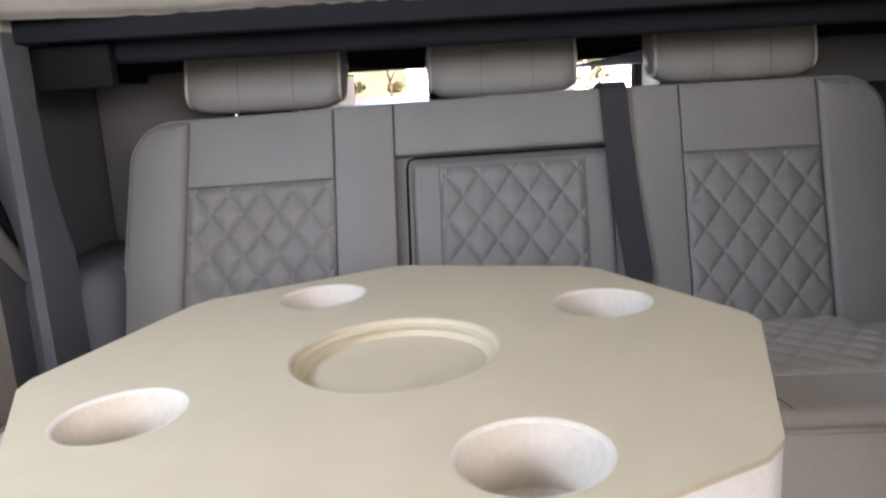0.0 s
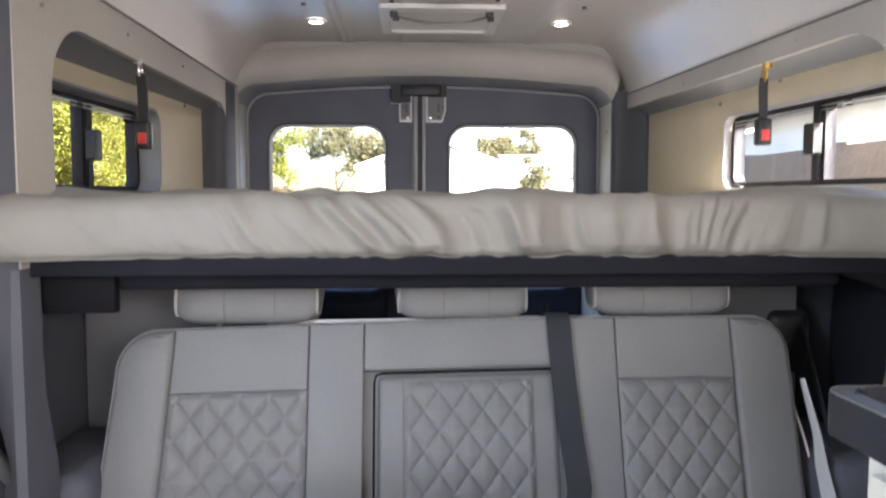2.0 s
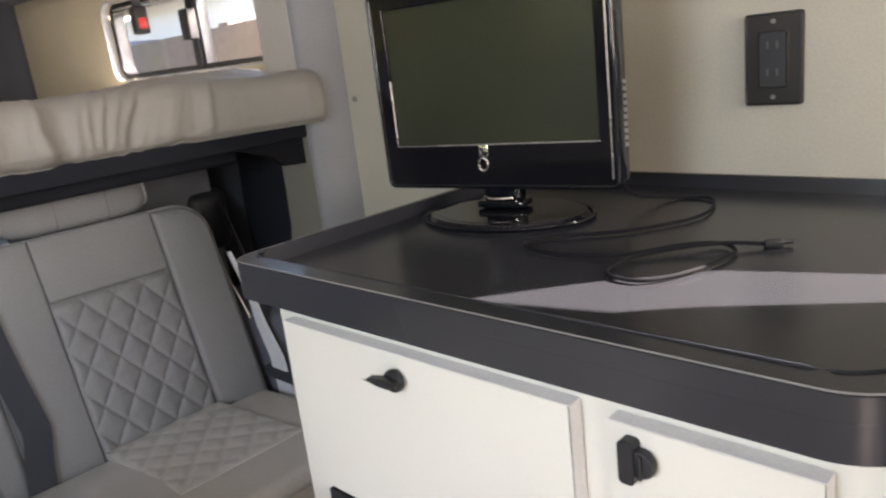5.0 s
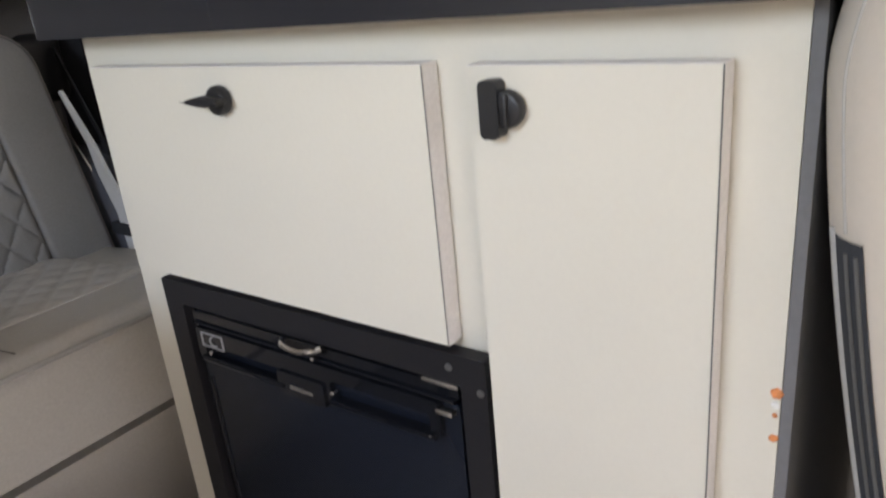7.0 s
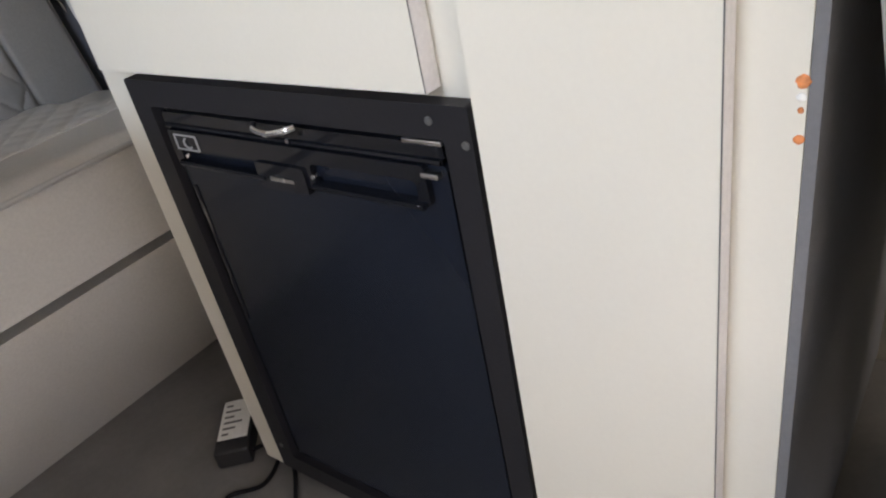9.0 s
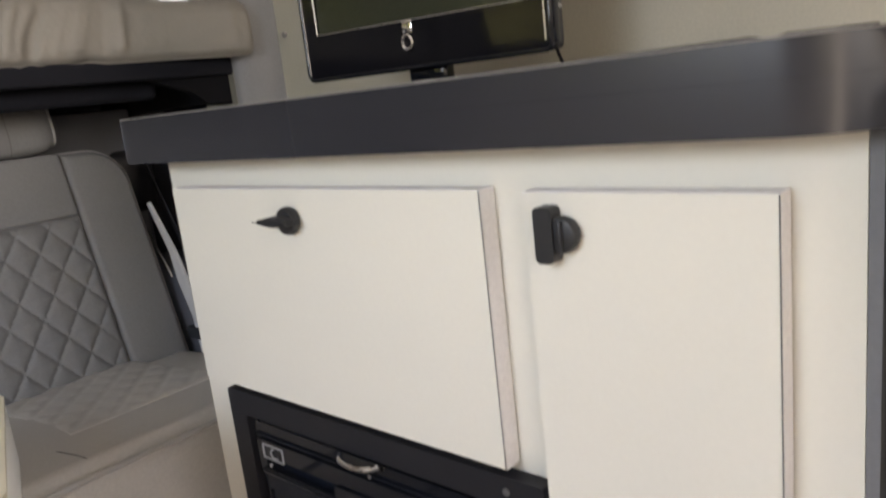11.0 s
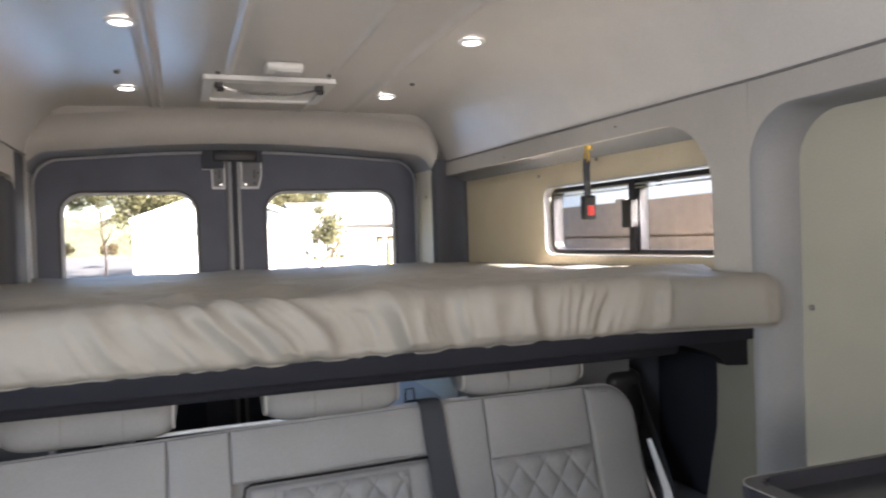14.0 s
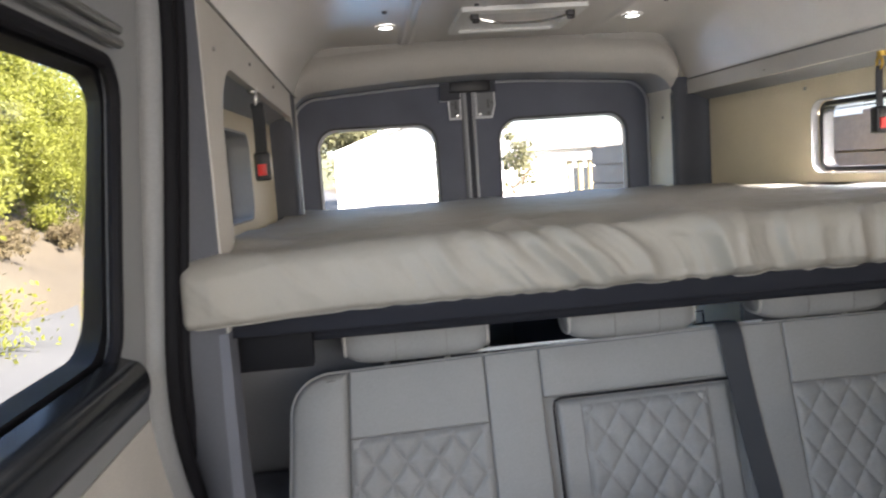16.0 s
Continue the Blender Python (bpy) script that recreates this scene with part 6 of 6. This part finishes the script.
def tree(x, y, z, h, size, seed, dry=False, count=4200, leaf=0.06):
    t = thing("tree", (x, y, z), "leafy yellow-green tree with a thin trunk" if dry else "leafy green tree with a thin trunk", "tree", "trees outside")
    rng = random.Random(seed)
    limbs = []
    pts = [Vector((x, y, z - 0.2))]
    for i in range(1, 6):
        pts.append(pts[-1] + Vector((rng.uniform(-0.1, 0.1), rng.uniform(-0.1, 0.1), (h + 0.2) / 5)))

    def taper(path, r0, r1):
        bm = tube(path, 1.0, 8)
        n = len(path)
        bm.verts.ensure_lookup_table()
        for i, p in enumerate(path):
            r = r0 + (r1 - r0) * i / (n - 1)
            for v in list(bm.verts)[i * 8:(i + 1) * 8]:
                v.co = p + (v.co - p) * r
        return bm
    k_ = min(1.0, size[0] / 1.3) * (0.5 if x > -4.5 and y > 20 else 1.0)
    limbs.append(taper(pts, 0.09 * k_, 0.03 * k_))
    for k in range(5):
        a = rng.uniform(0, 6.28)
        st = pts[2 + k % 3]
        limbs.append(taper([st, st + Vector((math.cos(a) * 0.5, math.sin(a) * 0.5, 0.5)) * k_, st + Vector((math.cos(a) * 1.0, math.sin(a) * 1.0, 1.1)) * k_], 0.04, 0.01))
    part("trunk", join(*limbs), BARK, t)
    me = leaves((x, y, z + h), size, count, leaf, seed)
    me.materials.append(LEAF_PALE if x > -4 else LEAF_DRY if dry else LEAF)
    c = new("crown", me)
    c.parent = t
    c.matrix_parent_inverse = Matrix.Translation(-t.location)


# The two tallest crowns are added above the view to shade the uphill road.
TREES = [(-7.5, 1.5, 0.2, 1.9, (1.5, 1.6, 1.3), True), (-8.5, -1.0, 0.8, 2.2, (1.6, 1.6, 1.5), False), (-7.4, 5.0, 0.2, 1.7, (1.4, 1.7, 1.2), False), (-5.9, 9.0, -0.2, 1.5, (1.1, 1.4, 1.1), True),
         (-8.6, 12.5, 0.9, 2.3, (1.5, 1.7, 1.5), True), (-8.6, 13.0, 1.0, 2.6, (1.9, 2.0, 1.8), False), (-8.4, 16.5, 0.8, 2.2, (1.3, 1.6, 1.2), True), (-9.0, 19.5, 1.0, 2.9, (1.8, 2.0, 1.8), True),
         (-9.5, 20.0, 1.2, 3.2, (2.2, 2.4, 2.2), False), (-8.6, 22.5, 0.8, 3.0, (1.7, 1.9, 1.8), True), (-7.8, 26.0, 0.6, 3.6, (2.2, 2.4, 2.2), True), (-4.05, 22.0, GZ, 3.05, (0.75, 0.7, 0.85), False), (-0.95, 22.0, GZ, 3.0, (1.25, 1.0, 0.55), True), (-3.0, 30.0, 0.2, 3.1, (1.7, 1.2, 0.7), True), (0.2, 23.5, GZ, 5.9, (2.2, 2.2, 1.5), True), (2.9, 24.0, GZ, 3.15, (1.05, 0.8, 0.5), True), (3.4, 26.0, GZ, 6.4, (2.4, 2.2, 1.6), False), (1.78, 11.3, GZ, 1.86, (0.38, 0.3, 0.40), True)]
for i, (x, y, z, h, sz, dry) in enumerate(TREES):
    tree(x, y, z, h, sz, 11 + i, dry, 900 if sz[0] < 0.5 else 4500 if sz[0] < 1 else 7000 if -4 < x < 3 and sz[0] < 1.8 else 15000, 0.032 if y < 7 else 0.042 if x < -4 or y < 14 else 0.055)


def shrub(x, y, z, size, seed):
    me = leaves((x, y, z + size * 0.4), (size, size, size * 0.6), 4000, 0.03, seed)
    me.materials.append(LEAF)
    tagged(new("shrub", me), "low green shrub on the earth bank", "shrub", "shrubs on the bank")


for i, (x, y, s) in enumerate(((-6.3, 0.2, 0.5), (-6.8, 2.8, 0.6), (-6.1, 5.3, 0.5), (-7.2, -2.2, 0.6), (-6.4, 8.2, 0.6), (-8.8, 17.0, 0.6), (-8.2, 20.5, 0.6))):
    shrub(x, y, -0.1, s, 60 + i)


def dry_brush(x, y, z, size, seed):
    me = leaves((x, y, z + size * 0.4), (size, size, size * 0.5), 3000, 0.035, seed)
    me.materials.append(TWIG)
    tagged(new("dry_bush", me), "low dry brown brush on the earth bank", "bush", "dry brush on the bank")


for i, (x, y, s) in enumerate(((-7.4, 14.6, 0.45), (-8.0, 16.2, 0.55), (-7.2, 17.2, 0.4), (-8.4, 18.6, 0.55), (-7.6, 20.0, 0.5), (-7.2, 13.0, 0.35), (-7.8, 22.4, 0.6), (-4.3, 25.0, 0.45), (-5.0, 28.0, 0.5), (-4.7, 31.0, 0.45), (-3.2, 34.0, 0.4))):
    dry_brush(x, y, 0.25 if x < -6 else 0.95, s, 130 + i)


def bush(x, y, z, size, seed):
    me = leaves((x, y, z + size * 0.75), (size, size * 1.15, size * 0.95), 17000, 0.036, seed)
    me.materials.append(LEAF_DRY)
    tagged(new("bush", me), "dense sunlit yellow-green bush on the earth bank", "bush", "bushes on the bank")


for i, (x, y, s) in enumerate(((-6.4, 6.6, 1.0), (-6.0, 8.4, 1.1), (-6.9, 10.0, 1.4), (-8.0, 13.2, 1.2), (-9.2, 15.5, 1.6), (-8.0, 18.2, 1.3), (-9.4, 20.5, 1.7), (-8.2, 23.5, 1.8))):
    bush(x, y, 0.75 if y > 13 else 0.25, s, 90 + i)

# white house behind the van
house = thing("house", (3.0, 14.0, GZ), "sunlit white boarded house with a grey roof and porch posts", "house")
gable = [(-1.02, GZ), (1.78, GZ), (1.78, 1.50), (0.38, 2.03), (-1.02, 1.56)]
part("wall", plate(gable, [], 0.0, 5.0, lambda u, v, d: Vector((u, 13.0 + d, v))), SIDING, house)
part("wall", box(1.79, 7.5, 14.6, 17.9, GZ, 1.45), SIDING, house)
for a_, b_ in (((-1.045, 1.565), (0.38, 2.06)), ((1.80, 1.505), (0.38, 2.06))):
    part("roof", plate([a_, b_, (b_[0], b_[1] + 0.05), (a_[0], a_[1] + 0.05)], [], -0.10, 5.2, lambda u, v, d: Vector((u, 13.0 + d, v))), ROOF, house, "grey shingled roof")
    part("barge_board", plate([(a_[0], a_[1] - 0.02), (b_[0], b_[1] - 0.02), (b_[0], b_[1] + 0.06), (a_[0], a_[1] + 0.06)], [], -0.14, -0.104, lambda u, v, d: Vector((u, 13.0 + d, v))), SIDING, house, "white barge board")
part("roof", plate([(14.3, 1.46), (16.2, 1.95), (18.2, 1.46), (18.2, 1.52), (16.2, 2.01), (14.3, 1.52)], [], 0.0, 5.8, lambda u, v, d: Vector((1.80 + d, u, v))), ROOF, house, "grey shingled roof")
for x in (2.75, 2.92, 3.09, 3.26, 3.43):
    part("porch_post", box(x - 0.035, x + 0.035, 11.9, 12.0, GZ, 1.22, 0.01), POST, house, "tan wooden porch post")
part("porch_beam", box(2.4, 5.2, 11.85, 12.05, 1.22, 1.34, 0.01), SIDING, house)
part("porch_roof", plate([(1.9, 1.38), (5.4, 2.12), (5.4, 2.18), (1.9, 1.44)], [], 0.0, 1.1, lambda u, v, d: Vector((u, 11.8 + d, v))), SIDING, house, "white porch roof")
for dv in (0.0, 0.07):
    part("fascia", plate([(1.9, 1.375 + dv), (5.4, 2.115 + dv), (5.4, 2.128 + dv), (1.9, 1.388 + dv)], [], -0.012, -0.001, lambda u, v, d: Vector((u, 11.8 + d, v))), ROOF, house, "grey fascia board")
hw = part("window", box(3.5, 4.1, 14.56, 14.63, 0.35, 1.15, 0.01), SIDING, house, "white framed window")
part("pane", box(3.56, 4.04, 14.545, 14.559, 0.41, 1.09), DARKGLASS, hw, "dark glass")
for i in range(11):
    part("board_line", box(-1.02, 1.78, 12.985, 12.999, GZ + 0.2 * i + 0.19, GZ + 0.2 * i + 0.2), SIDING, house)


def rise(y):
    return GZ + 1.75 * max(0.0, (y - 19) / 27) ** 1.1


tagged(part("slope", sheet(12, 40, lambda s, t: Vector((-9.0 + 10.0 * s, 18.9 + 31 * t, rise(18.9 + 31 * t) - 0.02 + 0.06 * noise.noise(Vector((s * 8, t * 12, 1)))))), DIRT), "dry rising ground beside the road", "ground", kind="structure")
tagged(part("road_uphill", sheet(6, 40, lambda s, t: Vector((-3.6 + 3.4 * s - 5 * t * t, 18.9 + 28 * t, rise(18.9 + 28 * t) + 0.06))), ASPHALT), "grey road in the shade that climbs away behind the van", "road", kind="structure")

# brown board fence close beside the van, and the neighbour's house behind it
fence = thing("fence", (2.0, 2.5, GZ), "tall weathered brown board fence", "fence")
for k in range(10):
    part("board", box(2.0 + 0.0015 * (k % 2), 2.03, -3.0, 8.4, GZ + 0.02 + 0.194 * k, GZ + 0.2020 + 0.194 * k), WOODFENCE, fence)
part("backing", box(2.0305, 2.0318, -2.98, 8.38, GZ + 0.02, GZ + 1.94), WOODFENCE, fence)
for y in (-3.0, -0.7, 1.6, 3.9, 6.2, 8.35):
    part("post", box(2.032, 2.13, y - 0.05, y + 0.05, GZ, GZ + 1.97, 0.006), WOODFENCE, fence)

neighbour = thing("house", (8.0, 11.0, GZ), "white boarded neighbouring house with a grey shingled roof", "house")
part("wall", box(8.0, 13.0, 1.0, 24.0, GZ, 2.86), SIDING, neighbour)
part("roof", plate([(7.5, 2.74), (10.5, 4.05), (13.5, 2.74), (13.5, 2.86), (10.5, 4.2), (7.5, 2.86)], [], 0.0, 23.8, lambda u, v, d: Vector((u, 0.6 + d, v))), ROOF, neighbour, "grey shingled roof")
for k in range(14):
    part("board_line", box(7.985, 7.9995, 1.0, 24.0, GZ + 0.24 * k + 0.225, GZ + 0.24 * k + 0.24), SIDING, neighbour)
for y in (6.0, 15.5, 20.0):
    w_ = part("window", box(7.955, 8.03, y - 0.5, y + 0.5, 0.5, 1.7, 0.01), SIDING, neighbour, "white framed window")
    part("pane", box(7.945, 7.954, y - 0.42, y + 0.42, 0.58, 1.62), DARKGLASS, w_, "dark glass")

# pale blue car parked behind
car = thing("car", (-0.75, 9.0, GZ), "pale blue parked hatchback car", "car")


def car_body(s, t):
    y = -1.9 + 3.8 * s
    a = math.pi * t
    roofk = 1 / (1 + math.exp(-(y + 1.0) * 7)) * 1 / (1 + math.exp((y - 1.55) * 6))
    top_ = 0.85 + 0.58 * roofk
    end = (1 - abs(y / 1.93) ** 8) ** 0.3
    w = 0.84 * end
    c, d = math.cos(a), math.sin(a)
    zz = 0.25 + (top_ - 0.25) * abs(d) ** 0.45 * (0.5 + 0.5 * end)
    wz = w * (1 - 0.22 * max(0, (zz - 0.85) / 0.6))
    return Vector((-0.75 + wz * math.copysign(abs(c) ** 0.5, c), 9.0 + y, GZ + zz))


part("body", sheet(48, 28, car_body), CARBLUE, car)
part("rear_window", plate(rr(-1.30, 0.30, -0.20, 0.66, 0.08), [], 0.0, 0.02, lambda u, v, d: Vector((u, 7.62 + d + (v - 0.30) * 0.55, v))), DARKGLASS, car, "dark glass")
for sx in (-1, 1):
    for wy in (-1.2, 1.25):
        wh = part("wheel", cyl((-0.75 + sx * 0.74, 9.0 + wy, GZ + 0.31), 0.31, 0.2, "x", 28, bev=0.03), RUBBER, car, "black tyre")
        part("rim", cyl((-0.75 + sx * 0.80, 9.0 + wy, GZ + 0.31), 0.19, 0.10, "x", 24, bev=0.01), STEEL, wh, "alloy rim")
    part("tail_light", box(-0.75 + sx * 0.72 - 0.08, -0.75 + sx * 0.72 + 0.08, 7.14, 7.22, GZ + 0.62, GZ + 0.80, 0.02), RED, car, "red tail light")
part("bumper", box(-1.50, 0.0, 7.06, 7.20, GZ + 0.28, GZ + 0.50, 0.04, 3), CARBLUE, car)

# ---- lower body and wheels of the van ----
chassis = thing("van_chassis", (0.0, 1.0, GZ), "white lower van body on four black wheels", "van body")
part("lower_body", box(-0.98, 0.98, -1.62, 3.50, -0.36, -0.0505, 0.03, 3), WHITE_METAL, chassis)
for sx in (-1, 1):
    for wy in (-1.0, 2.45):
        wh = part("wheel", cyl((sx * 0.84, wy, GZ + 0.34), 0.34, 0.22, "x", 36, bev=0.03), RUBBER, chassis, "black tyre")
        part("rim", cyl((sx * 0.90, wy, GZ + 0.34), 0.21, 0.11, "x", 28, bev=0.01), STEEL, wh, "steel rim")
